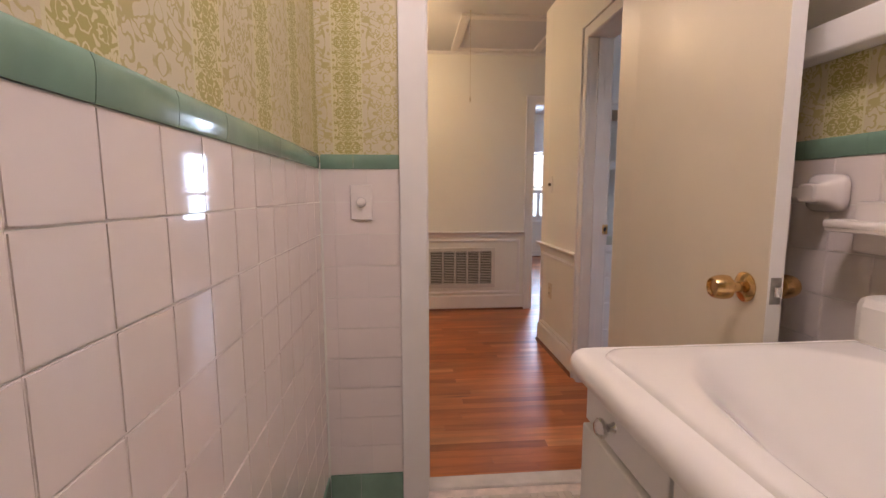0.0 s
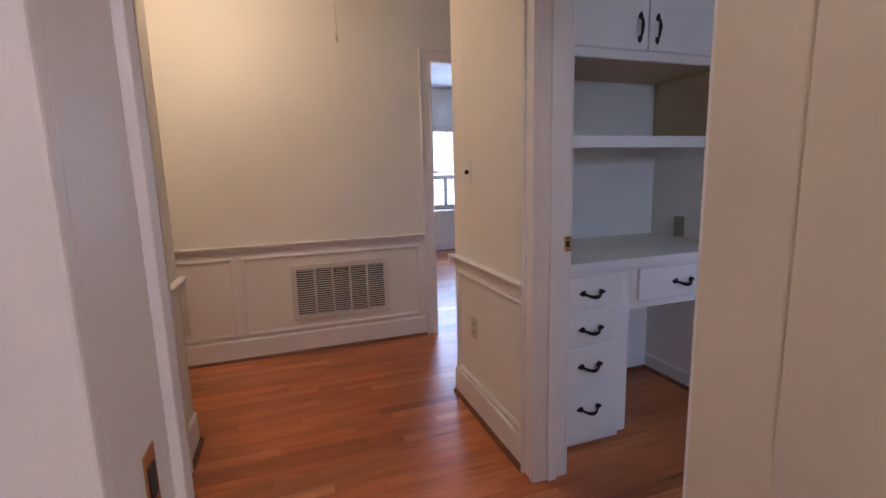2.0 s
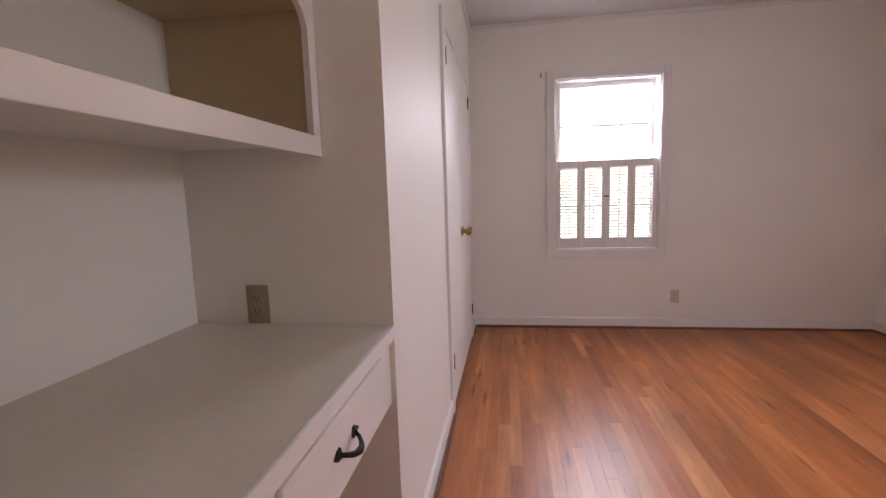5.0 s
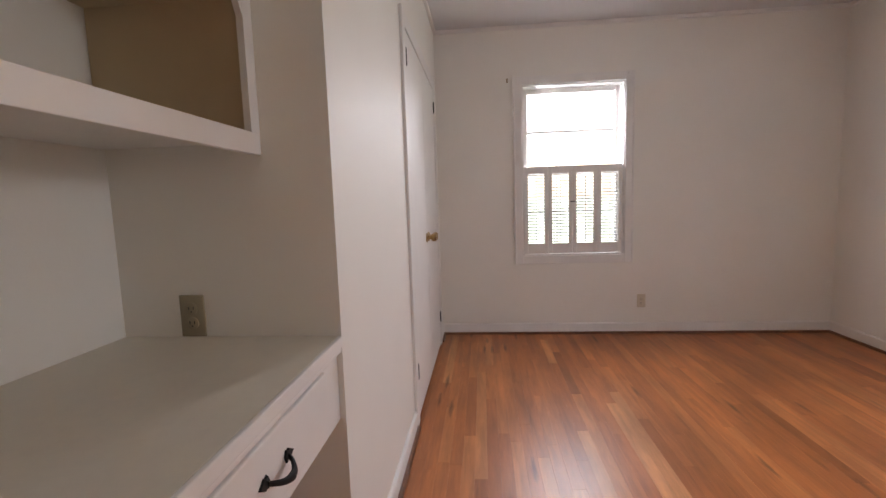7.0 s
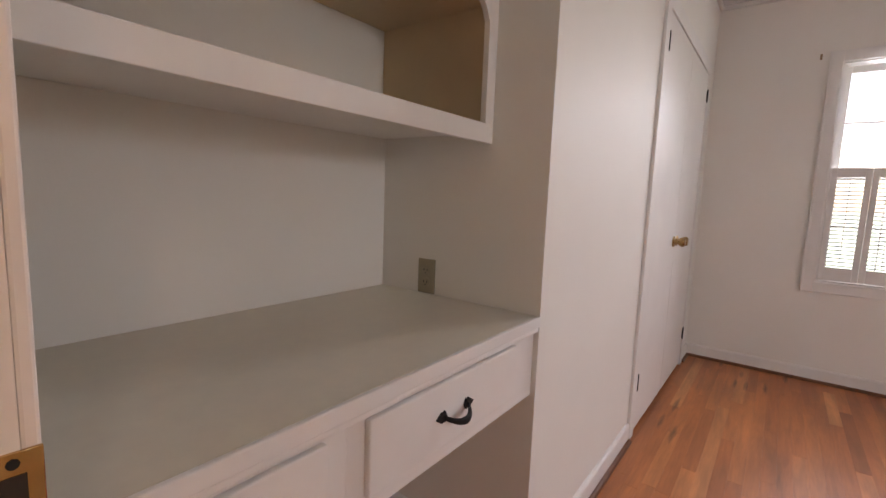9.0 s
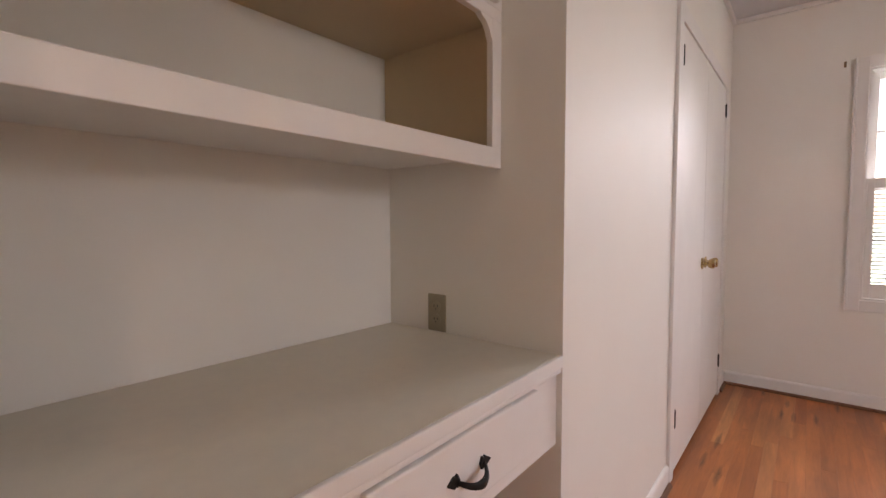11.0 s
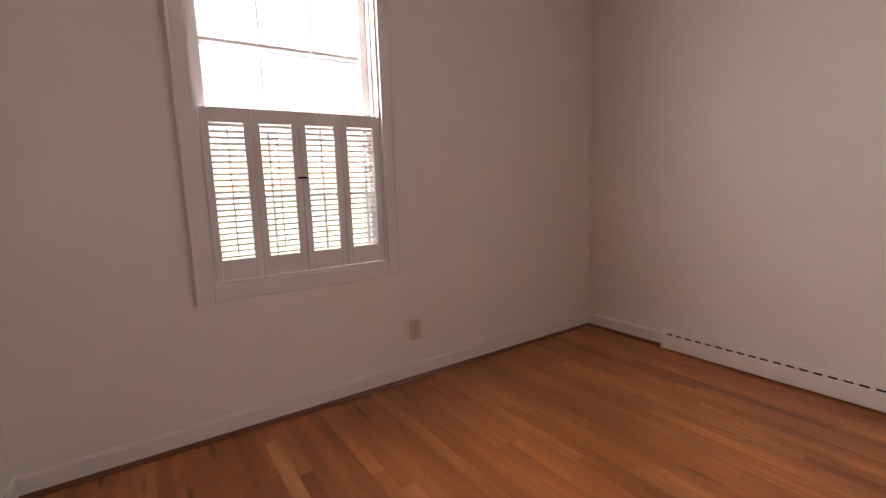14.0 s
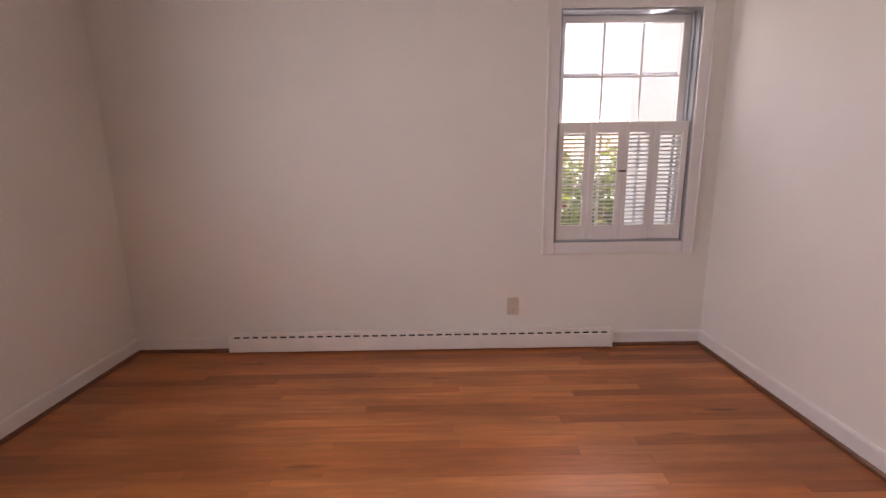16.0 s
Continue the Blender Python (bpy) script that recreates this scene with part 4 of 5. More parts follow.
shuttered("window_1", facing(5.416, 2.0075, 0, -90), 0.845, 0.69, 2.12, 1.452, 0.16, "white double-hung window with half shutters", "east window shutters", (0, 0, 0, 0), 12, 0.0035)
# the south window's liner takes the dark grey of the storm frame
shuttered("window_2", facing(2.3735, -0.085, 0, 180), 0.797, 0.675, 2.005, 1.393, 0.16, "white double-hung window with half shutters", "south window shutters", (3, -7, 7, -4), 18, liner_mat=ALU)
shuttered("window_3", facing(3.07, 8.62, 0, 0), 1.10, 0.66, 1.93, 1.24, 0.14, "bright white window with half shutters in the far room", "far room shutters", (0, 0, 0, 0), 8)

for y in (2.545, 1.57):
    b = thing("curtain_bracket", (5.416, y, 2.165), "small curtain rod bracket on the wall", "bracket", "curtain brackets")
    local_part("plate", lambda q: box(q, -0.004, 0.0, -0.006, 0.006, -0.018, 0.018, 0.001), BRONZE, b, Matrix())
    local_part("hook", lambda q: box(q, -0.022, -0.003, -0.003, 0.003, 0.004, 0.010, 0.001), BRONZE, b, Matrix())
outlet(5.416, 1.437, 0.284, -90, "almond outlet plate on the bedroom wall")
outlet(3.012, -0.085, 0.270, 180, "almond outlet plate above the baseboard heater")

# ---- baseboard heater ----
hx0, hx1 = 2.392, 4.80
heater = thing("baseboard_heater", (hx0, -0.085, 0.0), "long white electric baseboard heater with a slotted top", "heater")
L = hx1 - hx0
def heater_cover(q):
    outline = [(0.015, 0.012), (0.062, 0.012), (0.064, 0.016), (0.064, 0.096), (0.060, 0.101), (0.054, 0.101), (0.054, 0.03), (0.015, 0.028)]
    a = [q.verts.new((0.0, u, v)) for u, v in outline]
    b = [q.verts.new((L, u, v)) for u, v in outline]
    for j in range(len(outline)):
        k = (j + 1) % len(outline)
        q.faces.new((a[j], a[k], b[k], b[j]))
    q.faces.new(a)
    q.faces.new(list(reversed(b)))
local_part("front_cover", heater_cover, HEATER, heater, Matrix())
local_part("top_cover", lambda q: box(q, 0, L, 0.015, 0.052, 0.109, 0.130, 0.003), HEATER, heater, Matrix())
# near-black block puts the shade of the hollow heater behind its slots
local_part("slot_shade", lambda q: box(q, 0.01, L - 0.01, 0.0155, 0.048, 0.030, 0.110), DARK, heater, Matrix(), "near-black block for the shade behind the slots", False)
for x in (-0.004, L - 0.010):
    local_part("end_cap", lambda q: box(q, x, x + 0.014, 0.0145, 0.066, 0.008, 0.130, 0.003), HEATER, heater, Matrix())
n = 41
bm = bmesh.new()
box(bm, -0.009, 0.009, 0.048, 0.060, 0.084, 0.116, 0.001)
FIN = finish(bm, "fin", HEATER)
for k in range(n + 1):
    f = new("fin", FIN)
    f.parent = heater
    f.matrix_basis = Matrix.Translation((0.02 + k * (L - 0.04) / n, 0, 0))


# ---- bathroom ----
WZ, TW = 1.250, 0.1085
for nm, lims, mt in (("wallpaper_west", (0.082, 0.0845, -1.30, 1.988), PAPER_Y), ("wallpaper_north", (0.0845, 0.349, 1.9855, 1.988), PAPER_X),
                     ("wallpaper_north_east", (1.210, 1.3655, 1.9855, 1.988), PAPER_X), ("wallpaper_east", (1.3655, 1.368, -1.30, 1.988), PAPER_Y), ("wallpaper_south", (0.0845, 1.3655, -1.30, -1.2975), PAPER_X)):
    bm = bmesh.new()
    box(bm, *lims, 1.27, 2.60)
    structure(nm, bm, mt, "olive and gold damask wallpaper above the tiles", "wallpaper")

# dimmer
dim = thing("dimmer_switch", (0, 0, 0), "pale dimmer plate with a round knob on the tiles", "light switch")
dim.matrix_basis = facing(0.222, 1.979, 1.141, 0)
local_part("cover_plate", lambda q: box(q, -0.036, 0.036, -0.007, 0, -0.058, 0.058, 0.003), CERAMIC, dim, Matrix())
local_part("knob", lambda q: lathe(q, [(0.017, 0), (0.016, 0.008), (0.013, 0.015), (0.007, 0.018), (0.002, 0.0185)], pose(0, -0.007, 0, 90), 20), CERAMIC, dim, Matrix())

# door leaf, open into the bathroom
leaf = thing("bath_door", (1.182, 2.030, 0.0), "open cream painted flush door with a brass knob", "door")
leaf.matrix_basis = pose(1.182, 2.030, 0, 0, 0, -93.5)
def slab(q):
    box(q, 0, 0.688, 0.0, 0.035, 0.066, 2.04, 0.002)
local_part("slab", slab, CREAM, leaf, Matrix())
local_part("edge", lambda q: box(q, 0.688, 0.6895, 0.0015, 0.0335, 0.068, 2.038), TRIM, leaf, Matrix(), "white painted door edge", False)
local_part("knob", lambda q: lathe(q, BIG_KNOB, Matrix(), 28), BRASS, leaf, pose(0.623, 0.0, 0.955, 90, 0, 0), "polished brass knob")
local_part("knob", lambda q: lathe(q, BIG_KNOB, Matrix(), 28), BRASS, leaf, pose(0.623, 0.035, 0.955, -90, 0, 0), "polished brass knob")
lp = local_part("latch_plate", lambda q: box(q, 0.6895, 0.691, 0.006, 0.029, 0.930, 0.988, 0.0005), STEEL, leaf, Matrix(), "steel latch plate")
local_part("latch_bolt", lambda q: box(q, 0.691, 0.701, 0.011, 0.024, 0.946, 0.970, 0.003), CHROME, lp, Matrix())

# vanity
van = thing("vanity_cabinet", (0.722, 0.10, 0.050), "cream painted vanity cabinet under the basin", "vanity")
local_part("body", lambda q: box(q, 0.016, 0.635, 0, 1.165, 0.08, 0.600, 0.002), CABINET, van, Matrix())
for z0, z1 in ((0.600, 0.678), (0.694, 0.772)):
    local_part("front_rail", lambda q: box(q, 0.016, 0.034, 0, 1.165, z0, z1), CABINET, van, Matrix(), smooth=False)
for y in (0.0, 1.147):
    local_part("side_panel", lambda q: box(q, 0.034, 0.635, y, y + 0.018, 0.600, 0.772), CABINET, van, Matrix(), smooth=False)
local_part("toe_kick", lambda q: box(q, 0.06, 0.635, 0, 1.165, 0, 0.08), CABINET, van, Matrix(), smooth=False)
for y0, y1, ky in ((0.878, 1.150, 1.035), (0.598, 0.870, 0.70), (0.318, 0.590, 0.47)):
    d = local_part("door", lambda q: box(q, -0.018, 0.0165, y0, y1, 0.12, 0.682, 0.004), CABINET, van, Matrix())
    d = local_part("drawer", lambda q: box(q, -0.012, 0.0165, y0, y1, 0.690, 0.770, 0.004), CABINET, van, Matrix())
    local_part("knob", lambda q: lathe(q, SMALL_KNOB, Matrix(), 16), CHROME, d, pose(-0.012, ky, 0.732, 0, -90, 0), "faceted chrome knob")


def rounded_loop(q, x0, x1, y0, y1, r, z):
    """A closed loop of points round a rectangle with rounded corners."""
    loop = []
    for cx, cy, a0 in ((x1 - r, y1 - r, 0), (x0 + r, y1 - r, 90), (x0 + r, y0 + r, 180), (x1 - r, y0 + r, 270)):
        for k in range(9):
            a = radians(a0 + 11.25 * k)
            loop.append(q.verts.new((cx + r * math.cos(a), cy + r * math.sin(a), z)))
    return loop


def counter_slab(q):
    """The vanity top: a thick slab with a full round edge, open where the basin drops in."""
    x0, x1, y0, y1, z0, z1 = 0.678, 1.356, 0.085, 1.287, 0.818, 0.874
    e = (z1 - z0) / 2
    rings = [rounded_loop(q, 0.736, 1.236, 0.166, 1.230, 0.02, z0)]
    for k in range(13):
        a = radians(-90 + 15 * k)
        d = e * (1 - math.cos(a))
        rings.append(rounded_loop(q, x0 + d, x1 - d, y0 + d, y1 - d, 0.036 - d, (z0 + z1) / 2 + e * math.sin(a)))
    rings.append(rounded_loop(q, 0.736, 1.236, 0.166, 1.230, 0.02, z1))
    n = len(rings[0])
    for u, v in zip(rings, rings[1:] + rings[:1]):
        for k in range(n):
            q.faces.new((u[k], u[(k + 1) % n], v[(k + 1) % n], v[k]))


def basin_shell(q):
    """A drop-in basin: a low rim, a soft slope and a deep rounded bowl."""
    x0, x1, y0, y1, z = 0.722, 1.250, 0.150, 1.246, 0.873
    nx, ny = 90, 150
    cx, cy, rx, ry = 0.995, 0.70, 0.232, 0.512
    grid = []
    for i in range(nx + 1):
        row = []
        for j in range(ny + 1):
            u, v = x0 + (x1 - x0) * i / nx, y0 + (y1 - y0) * j / ny
            edge = min(u - x0, x1 - u, y1 - v, v - y0)
            # round the corners of the rim
            for px, py in ((x0 + 0.05, y1 - 0.05), (x0 + 0.05, y0 + 0.05)):
                if u < px and (v > py) == (py > cy) and abs(v - cy) > abs(py - cy):
                    edge = 0.05 - math.hypot(u - px, v - py)
            rise = 1 - min(1.0, max(0.0, edge) / 0.016)
            h = z - 0.006 + 0.016 * math.sqrt(1 - rise * rise)
            d = (abs((u - cx) / rx) ** 2.7 + abs((v - cy) / ry) ** 2.7) ** (1 / 2.7)
            k = min(1.0, max(0.0, (1.04 - d) / 0.60))
            h -= 0.105 * k * k * (3 - 2 * k) + 0.042 * max(0.0, 1 - d * d)
            row.append(q.verts.new((u, v, h)))
        grid.append(row)
    for i in range(nx):
        for j in range(ny):
            q.faces.new((grid[i][j], grid[i + 1][j], grid[i + 1][j + 1], grid[i][j + 1]))


top = thing("vanity_counter", (0, 0, 0), "glossy white vanity counter with a rounded edge and backsplash", "counter")
bm = bmesh.new()
counter_slab(bm)
part("slab", bm, COUNTER, top, flat_over=1)
bm = bmesh.new()
box(bm, 1.262, 1.356, 0.09, 1.272, 0.860, 0.968, 0.022)
part("backsplash", bm, COUNTER, top)
sink = thing("washbasin", (0, 0, 0), "glossy white drop-in washbasin set in the counter", "washbasin")
bm = bmesh.new()
basin_shell(bm)
part("bowl", bm, PORCELAIN, sink, flat_over=1)
bm = bmesh.new()
lathe(bm, [(0.024, 0.0), (0.024, 0.003), (0.016, 0.004)], Matrix.Translation((1.005, 0.70, 0.7225)), 20)
part("drain", bm, CHROME, sink, "chrome drain ring")

# ceramic fittings on the tiled wall over the basin
post = thing("towel_bar_post", (1.358, 1.437, 1.168), "pale glazed ceramic towel bar post on the tiles", "towel bar")
def post_shape(q):
    rings = []
    for x, a, b in ((0.0, 0.049, 0.043), (-0.010, 0.050, 0.044), (-0.017, 0.046, 0.040), (-0.024, 0.036, 0.031), (-0.034, 0.027, 0.024), (-0.046, 0.024, 0.022), (-0.058, 0.024, 0.022), (-0.063, 0.020, 0.018)):
        ring = []
        for k in range(24):
            c, s = math.cos(math.pi * k / 12), math.sin(math.pi * k / 12)
            ring.append(q.verts.new((x, a * math.copysign(abs(c) ** 0.45, c), b * math.copysign(abs(s) ** 0.45, s))))
        rings.append(ring)
    for u, v in zip(rings, rings[1:]):
        for k in range(24):
            q.faces.new((u[k], u[(k + 1) % 24], v[(k + 1) % 24], v[k]))
    q.faces.new(rings[-1])
local_part("bracket", post_shape, CERAMIC, post, Matrix())
local_part("bar", lambda q: box(q, -0.060, -0.032, 0.012, 0.45, -0.015, 0.015, 0.006), CERAMIC, post, Matrix())
dish = thing("soap_dish", (1.358, 1.288, 1.090), "pale glazed ceramic soap dish set in the tiles", "soap dish")
local_part("back_plate", lambda q: box(q, -0.012, 0.0, -0.076, 0.076, -0.052, 0.060, 0.006), CERAMIC, dish, Matrix())
def tray(q):
    box(q, -0.085, -0.008, -0.072, 0.072, -0.004, 0.012, 0.005)
    box(q, -0.088, -0.078, -0.074, 0.074, 0.004, 0.022, 0.005)
    box(q, -0.082, -0.010, -0.076, -0.066, 0.004, 0.022, 0.004)
    box(q, -0.082, -0.010, 0.066, 0.076, 0.004, 0.022, 0.004)
local_part("tray", tray, CERAMIC, dish, Matrix())
cabm = thing("medicine_cabinet", (1.3655, 0.88, 1.474), "white framed mirrored medicine cabinet over the basin", "medicine cabinet")
def mframe(q):
    box(q, -0.065, 0.0, -0.58, 0.75, 0.0, 0.070, 0.006)
    box(q, -0.065, 0.0, -0.58, 0.75, 0.70, 0.755, 0.006)
    box(q, -0.06, 0.0, -0.58, -0.555, 0.070, 0.70, 0.004)
    box(q, -0.06, 0.0, 0.725, 0.75, 0.070, 0.70, 0.004)
    box(q, -0.04, 0.0, -0.555, 0.725, 0.070, 0.70)
local_part("frame", mframe, TRIM, cabm, Matrix())
local_part("mirror", lambda q: box(q, -0.048, -0.041, -0.553, 0.723, 0.072, 0.698), MIRROR, cabm, Matrix(), "silvered mirror", False)


# ---- outside ----
bm = bmesh.new()
for a, b, c, e in ((-400, 400, 8.9, 400), (-400, 400, -400, -0.5), (5.75, 400, -0.5, 8.9), (-400, -1.95, -0.5, 8.9)):
    q = [bm.verts.new((x, y, -0.55)) for x, y in ((a, c), (b, c), (b, e), (a, e))]
    bm.faces.new(q)
structure("ground", bm, GRASS, "green lawn round the house", "lawn")


def clump_mesh(name, n, size, spread, seed, mat):
    """Many small leaves scattered through an uneven crown."""
    rng = random.Random(seed)
    verts, faces = [], []
    centres = [Vector((rng.gauss(0, 0.45), rng.gauss(0, 0.45), rng.gauss(0, 0.35))) for _ in range(14)]
    for k in range(n):
        c = rng.choice(centres)
        p = Vector((rng.gauss(c.x, 0.22) * spread[0], rng.gauss(c.y, 0.22) * spread[1], rng.gauss(c.z, 0.20) * spread[2]))
        e = Euler((rng.uniform(0, 6.3), rng.uniform(0, 6.3), rng.uniform(0, 6.3))).to_matrix()
        s = size * rng.uniform(0.6, 1.3)
        i = len(verts)
        for q in ((-0.5, 0, 0), (0, -0.28, 0.06), (0.6, 0, 0), (0, 0.28, 0.06)):
            verts.append(p + e @ (Vector(q) * s))
        faces.append((i, i + 1, i + 2, i + 3))
    me = bpy.data.meshes.new(name)
    me.from_pydata([tuple(v) for v in verts], [], faces)
    me.materials.append(mat)
    return me


CROWN = clump_mesh("crown", 5200, 0.17, (2.0, 2.0, 1.8), 3, LEAF)
SHRUB = clump_mesh("foliage", 2600, 0.09, (0.9, 0.7, 0.55), 5, LEAF)
BLOOM = clump_mesh("blossom", 160, 0.06, (0.85, 0.65, 0.5), 7, PETAL)


def tree(x, y, h, s):
    t = thing("tree", (x, y, -0.55), "leafy garden tree in sunlight outside the window", "tree", "garden trees")
    def trunk(q):
        lathe(q, [(0.16, 0), (0.12, 0.3), (0.10, h * 0.5), (0.05, h * 0.95)], Matrix(), 10)
        for k in range(5):
            a = 2.4 * k
            lathe(q, [(0.05, 0), (0.03, h * 0.2), (0.012, h * 0.4)], Matrix.Translation((0, 0, h * (0.5 + 0.08 * k))) @ pose(0, 0, 0, 50 * math.cos(a), 50 * math.sin(a), 0), 7)
    local_part("trunk", trunk, BARK, t, Matrix())
    c = new("crown", CROWN)
    c.parent = t
    c.matrix_basis = Matrix.Translation((0, 0, h)) @ Matrix.Scale(s, 4) @ pose(0, 0, 0, 0, 0, 40 * x)
    return t


def shrub(x, y, s, bloom):
    t = thing("shrub", (x, y, -0.55), "leafy garden shrub outside the window", "shrub", "garden shrubs")
    a = new("foliage", SHRUB)
    a.parent = t
    a.matrix_basis = Matrix.Translation((0, 0, 0.72 * s)) @ Matrix.Scale(s, 4) @ pose(0, 0, 0, 0, 0, 77 * x)
    local_part("stem", lambda q: lathe(q, [(0.03, 0), (0.02, 0.5 * s)], Matrix(), 8), BARK, t, Matrix())
    if bloom:
        b = new("blossom", BLOOM)
        b.parent = t
        b.matrix_basis = a.matrix_basis @ Matrix.Translation((0, 0.06, 0.05))
        tagged(b, "pink blossom")
    return t


for x, y, s, f in ((1.4, -2.6, 1.3, True), (2.5, -3.0, 1.5, False), (3.6, -2.7, 1.2, True), (0.6, -3.4, 1.6, False)):
    shrub(x, y, s, f)
for x, y, h, s in ((-16.0, -26.0, 4.2, 1.5), (26.5, 14.5, 3.6, 1.2)):
    tree(x, y, h, s)
for x, y, s in ((13.0, 5.2, 0.8), (13.2, 6.4, 1.0)):
    shrub(x, y, s, False)


# ---- pieces of walls and floors ----
def tile_mesh(name, a, b, t, mat, bevel=0.0016):
    """A glazed tile a wide and b high, its back at y = 0 and its face towards -y."""
    bm = bmesh.new()
    box(bm, -a / 2, a / 2, -t, 0, -b / 2, b / 2)
    edges = [e for e in bm.edges if all(v.co.y < -t / 2 for v in e.verts)]
    bmesh.ops.bevel(bm, geom=edges, offset=bevel, segments=2, affect="EDGES")
    return finish(bm, name, mat, True)


walls = {k: bpy.data.objects["wall_bath_" + k] for k in ("west", "north", "east")}
rng = random.Random(11)
G = 0.0018
TILES = {}


def lay(parent, m, a, b, mat, name="tile", t=0.0032):
    key = (round(a, 4), round(b, 4), mat.name)
    if key not in TILES:
        TILES[key] = tile_mesh(name, a - 0.0009, b - G, t, mat)
    ob = new(name, TILES[key])
    ob.parent = parent
    ob.matrix_basis = m @ pose(0, 0, 0, rng.gauss(0, 0.13), 0, rng.gauss(0, 0.13))
    return ob


def cap_mesh(a):
    """A rounded green cap tile a long, face towards -y, its foot at z = 0."""
    bm = bmesh.new()
    outline = [(0, 0), (-0.005, 0), (-0.0062, 0.003), (-0.0085, 0.026), (-0.008, 0.038), (-0.005, 0.046), (0, 0.049)]
    r0 = [bm.verts.new((-a / 2, y, z)) for y, z in outline]
    r1 = [bm.verts.new((a / 2, y, z)) for y, z in outline]
    for j in range(len(outline)):
        k = (j + 1) % len(outline)
        bm.faces.new((r0[j], r0[k], r1[k], r1[j]))
    bm.faces.new(r0)
    bm.faces.new(list(reversed(r1)))
    return finish(bm, "cap_tile", GREEN, True, 0.1)


CAPS = {}


def cap(parent, m, a):
    if round(a, 4) not in CAPS:
        CAPS[round(a, 4)] = cap_mesh(a - 0.0012)
    ob = new("cap_tile", CAPS[round(a, 4)])
    ob.parent = parent
    ob.matrix_basis = m
    return ob


def tiled(wall_ob, m, cols, rows):
    """Tiles on one wall in the frame m (x along, -y into the room): columns (from, to), rows from the top down."""
    for a, b in cols:
        for r in range(rows):
            lay(wall_ob, m @ Matrix.Translation(((a + b) / 2, 0, WZ - (r + 0.5) * TW)), b - a, TW, TILE)


edge0 = 1.8875
west_cols = [(edge0, 1.980)] + [(edge0 - (k + 1) * TW, edge0 - k * TW) for k in range(20)]
tiled(walls["west"], facing(0.082, 0, 0, 90), west_cols, 10)
north_cols = [(0.35 - (k + 1) * TW, 0.35 - k * TW) for k in range(2)] + [(0.0905, 0.35 - 2 * TW)]
tiled(walls["north"], facing(0, 1.988, 0, 0), north_cols, 10)
east_cols = [(-1.980 + k * TW, -1.980 + (k + 1) * TW) for k in range(12)]
tiled(walls["east"], facing(1.368, 0, 0, -90), east_cols, 5)
CL = 0.1525
for k in range(14):
    y1 = 1.975 - k * CL
    cap(walls["west"], facing(0.082, 0, 0, 90) @ Matrix.Translation((y1 - CL / 2, 0, WZ)), CL)
    lay(walls["west"], facing(0.082, 0, 0, 90) @ Matrix.Translation((y1 - CL / 2, 0, 0.1075)), CL, 0.114, GREEN, "base_tile", 0.009)
for k, (a, b) in enumerate(((0.0905, 0.1975), (0.1975, 0.35))):
    cap(walls["north"], facing(0, 1.988, 0, 0) @ Matrix.Translation(((a + b) / 2, 0, WZ)), b - a)
    lay(walls["north"], facing(0, 1.988, 0, 0) @ Matrix.Translation(((a + b) / 2, 0, 0.1075)), b - a, 0.114, GREEN, "base_tile", 0.009)
for k in range(9):
    cap(walls["east"], facing(1.368, 0, 0, -90) @ Matrix.Translation((-1.975 + (k + 0.5) * CL, 0, WZ)), CL)


def boxes_mesh(name, pieces, mat):
    """Many small boxes (x0, x1, y0, y1, z0, z1) as one mesh, without their undersides."""
    verts, faces = [], []
    for x0, x1, y0, y1, z0, z1 in pieces:
        i = len(verts)
        verts += [(x0, y0, z0), (x1, y0, z0), (x1, y1, z0), (x0, y1, z0), (x0, y0, z1), (x1, y0, z1), (x1, y1, z1), (x0, y1, z1)]
        faces += [(i + 4, i + 5, i + 6, i + 7), (i, i + 1, i + 5, i + 4), (i + 1, i + 2, i + 6, i + 5), (i + 2, i + 3, i + 7, i + 6), (i + 3, i, i + 4, i + 7)]
    me = bpy.data.meshes.new(name)
    me.from_pydata(verts, [], faces)
    me.materials.append(mat)
    return me


# the rest of the tiling, behind the way in, and the basket-weave mosaic of the floor
rest = []
for k in range(10):
    for j in range(10):
        y1 = edge0 - (20 + j) * TW
        if y1 - TW > -1.30:
            rest.append((0.082, 0.0895, y1 - TW + G, y1, WZ - (k + 1) * TW + G, WZ - k * TW))
    for j in range(11):
        x0 = 0.10 + j * TW
        rest.append((x0, x0 + TW - G, -1.2975, -1.2905, WZ - (k + 1) * TW + G, WZ - k * TW))
more = new("tiles", boxes_mesh("tiles", rest, TILE))
more.parent = walls["west"]
tagged(more, kind="stuff")


def mosaic_material():
    m = bpy.data.materials.new("mosaic")
    m.use_nodes = True
    nt = m.node_tree
    b = nt.nodes["Principled BSDF"]
    b.inputs["Roughness"].default_value = 0.35
    geo = nt.nodes.new("ShaderNodeNewGeometry")
    r = nt.nodes.new("ShaderNodeValToRGB")
    r.color_ramp.interpolation = "CONSTANT"
    r.color_ramp.elements[0].color = (0.62, 0.55, 0.47, 1)
    r.color_ramp.elements[1].position, r.color_ramp.elements[1].color = 0.62, (0.70, 0.64, 0.57, 1)
    e = r.color_ramp.elements.new(0.86)
    e.color = (0.36, 0.29, 0.22, 1)
    nt.links.new(geo.outputs["Random Per Island"], r.inputs[0])
    nt.links.new(r.outputs[0], b.inputs["Base Color"])
    return m


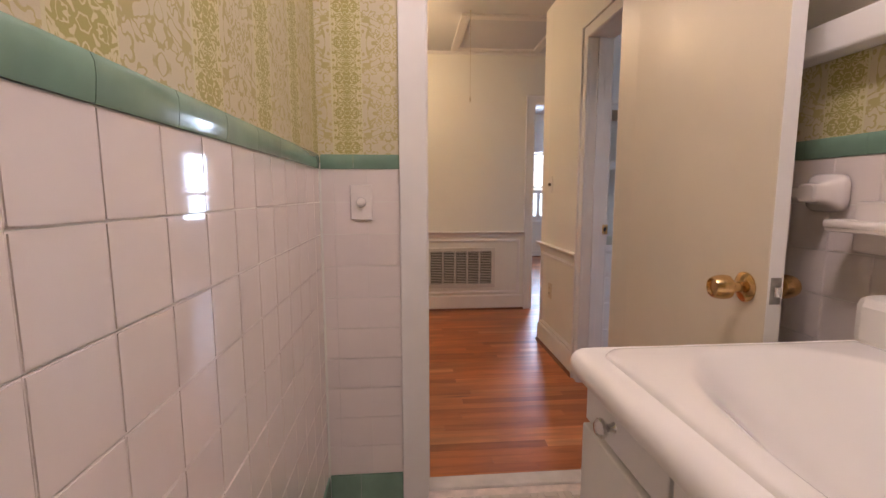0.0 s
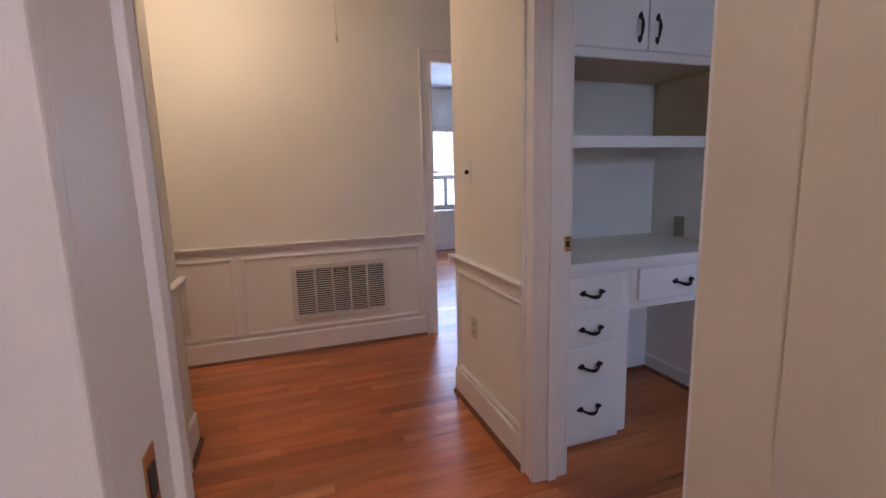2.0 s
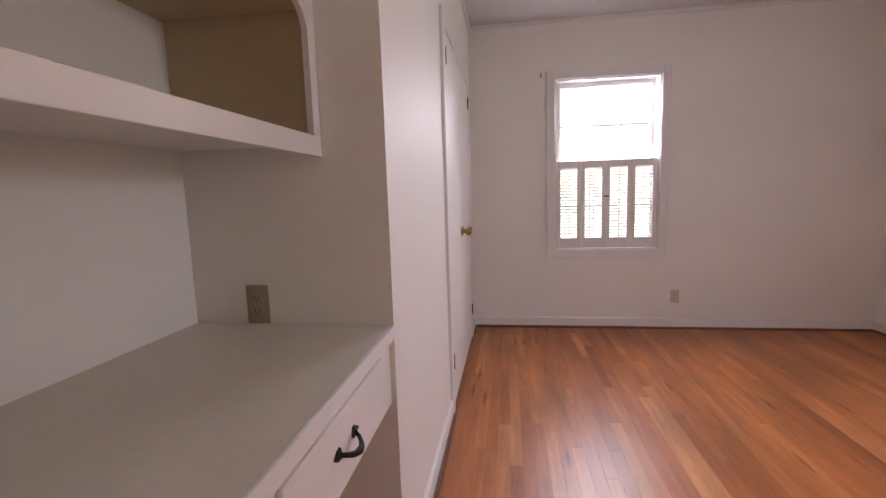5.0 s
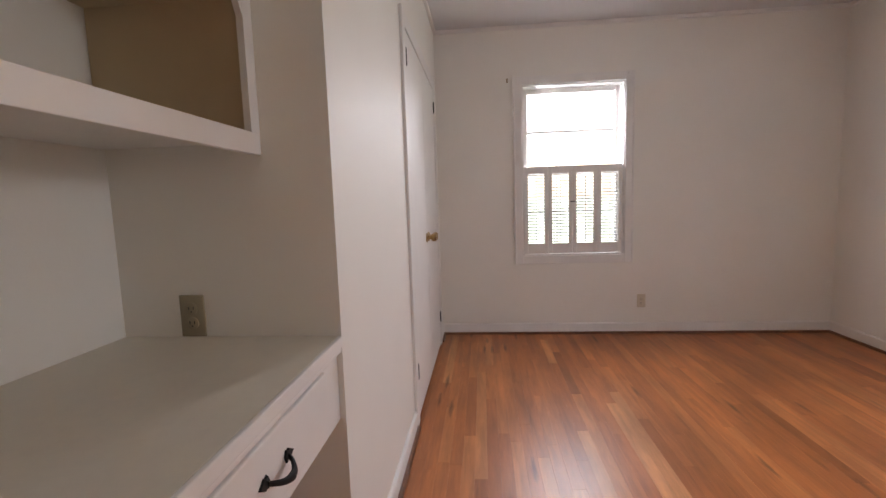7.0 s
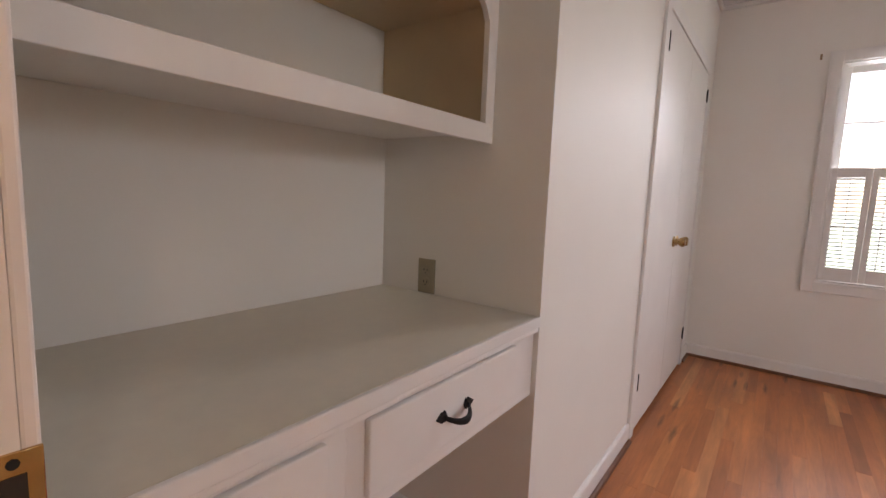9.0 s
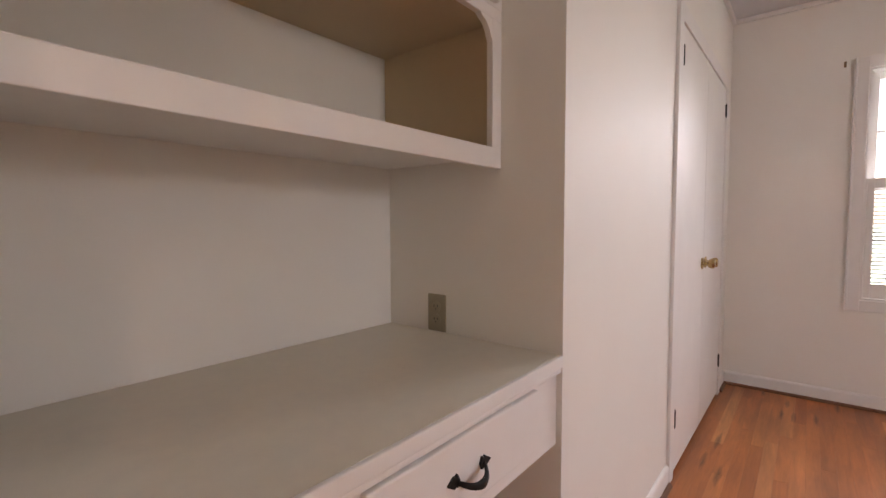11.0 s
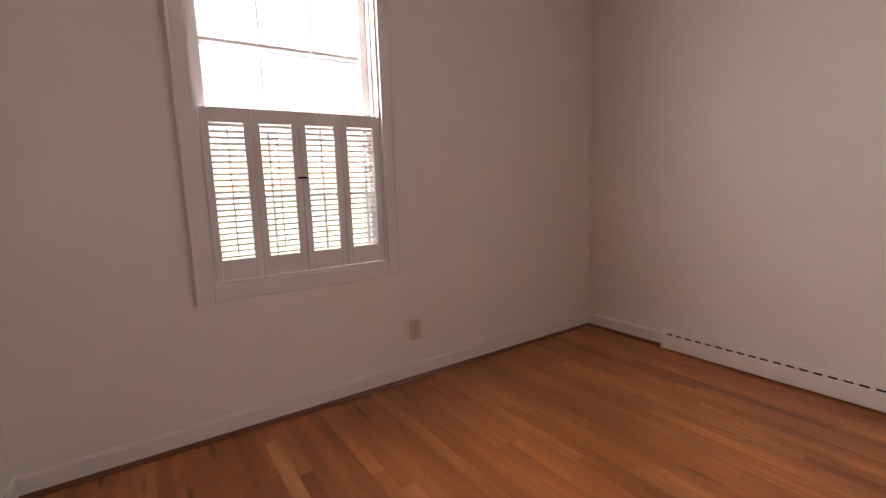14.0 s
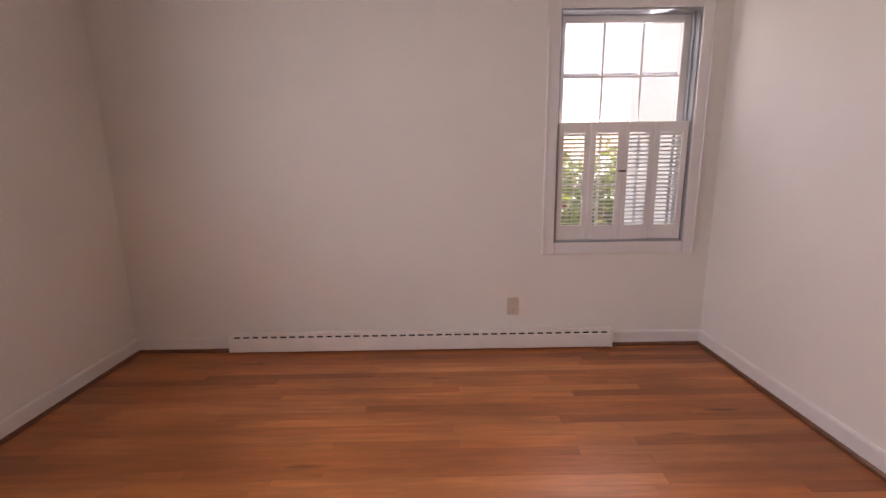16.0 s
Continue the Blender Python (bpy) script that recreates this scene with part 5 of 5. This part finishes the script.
weave, s = [], 0.026
for i in range(int(1.27 / (2 * s)) + 1):
    for j in range(int(3.33 / (2 * s)) + 1):
        x, y = 0.0905 + i * 2 * s, -1.29 + j * 2 * s
        if x + 2 * s > 1.36 or y + 2 * s > 2.03 or (y + 2 * s > 1.985 and not 0.441 < x < 1.105):
            continue
        g = 0.0012
        if (i + j) % 2:
            weave += [(x + g, x + 2 * s - g, y + g, y + s - g, 0.050, 0.0535), (x + g, x + 2 * s - g, y + s + g, y + 2 * s - g, 0.050, 0.0535)]
        else:
            weave += [(x + g, x + s - g, y + g, y + 2 * s - g, 0.050, 0.0535), (x + s + g, x + 2 * s - g, y + g, y + 2 * s - g, 0.050, 0.0535)]
mos = new("mosaic", boxes_mesh("mosaic", weave, mosaic_material()))
mos.parent = bath_floor
tagged(mos, kind="stuff")

# oak strips: those of the bedroom one by one, the others joined
PLANKS = {}
LENGTHS = (0.55, 0.75, 0.95, 1.2, 1.5)
PWID = 0.0572


def plank_mesh(length):
    key = round(length, 3)
    if key not in PLANKS:
        bm = bmesh.new()
        box(bm, 0, length - 0.0003, 0.0001, PWID - 0.0001, -0.012, 0.0)
        edges = [e for e in bm.edges if all(v.co.z > -0.001 for v in e.verts)]
        bmesh.ops.bevel(bm, geom=edges, offset=0.0002, segments=1, affect="EDGES")
        PLANKS[key] = finish(bm, "plank", OAK)
    return PLANKS[key]


joined = []
count = 0
for row in range(int((8.62 + 0.085) / PWID)):
    y = -0.085 + row * PWID
    spans = [(1.80, 5.416)] if y < 2.04 else [(-1.70, 5.416)]
    for x0, x1 in spans:
        x = x0 - rng.uniform(0.0, 0.1) if x0 < 0 else x0
        first = True
        while x < x1 - 0.02:
            length = rng.choice(LENGTHS) if not first else rng.uniform(0.25, 1.3)
            first = False
            if x + length > x1 - 0.15:
                length = x1 - x
            near = count < 300 and y < 3.15 and x + length > 1.7
            if near:
                ob = new("plank", plank_mesh(length))
                ob.parent = floor
                ob.location = (x, y, 0)
                count += 1
            else:
                joined.append((x, x + length - 0.0007, y + 0.0003, y + PWID - 0.0003, -0.012, 0.0))
            x += length
strips = new("planks", boxes_mesh("planks", joined, OAK_JOINED))
strips.parent = floor
tagged(strips, kind="stuff")
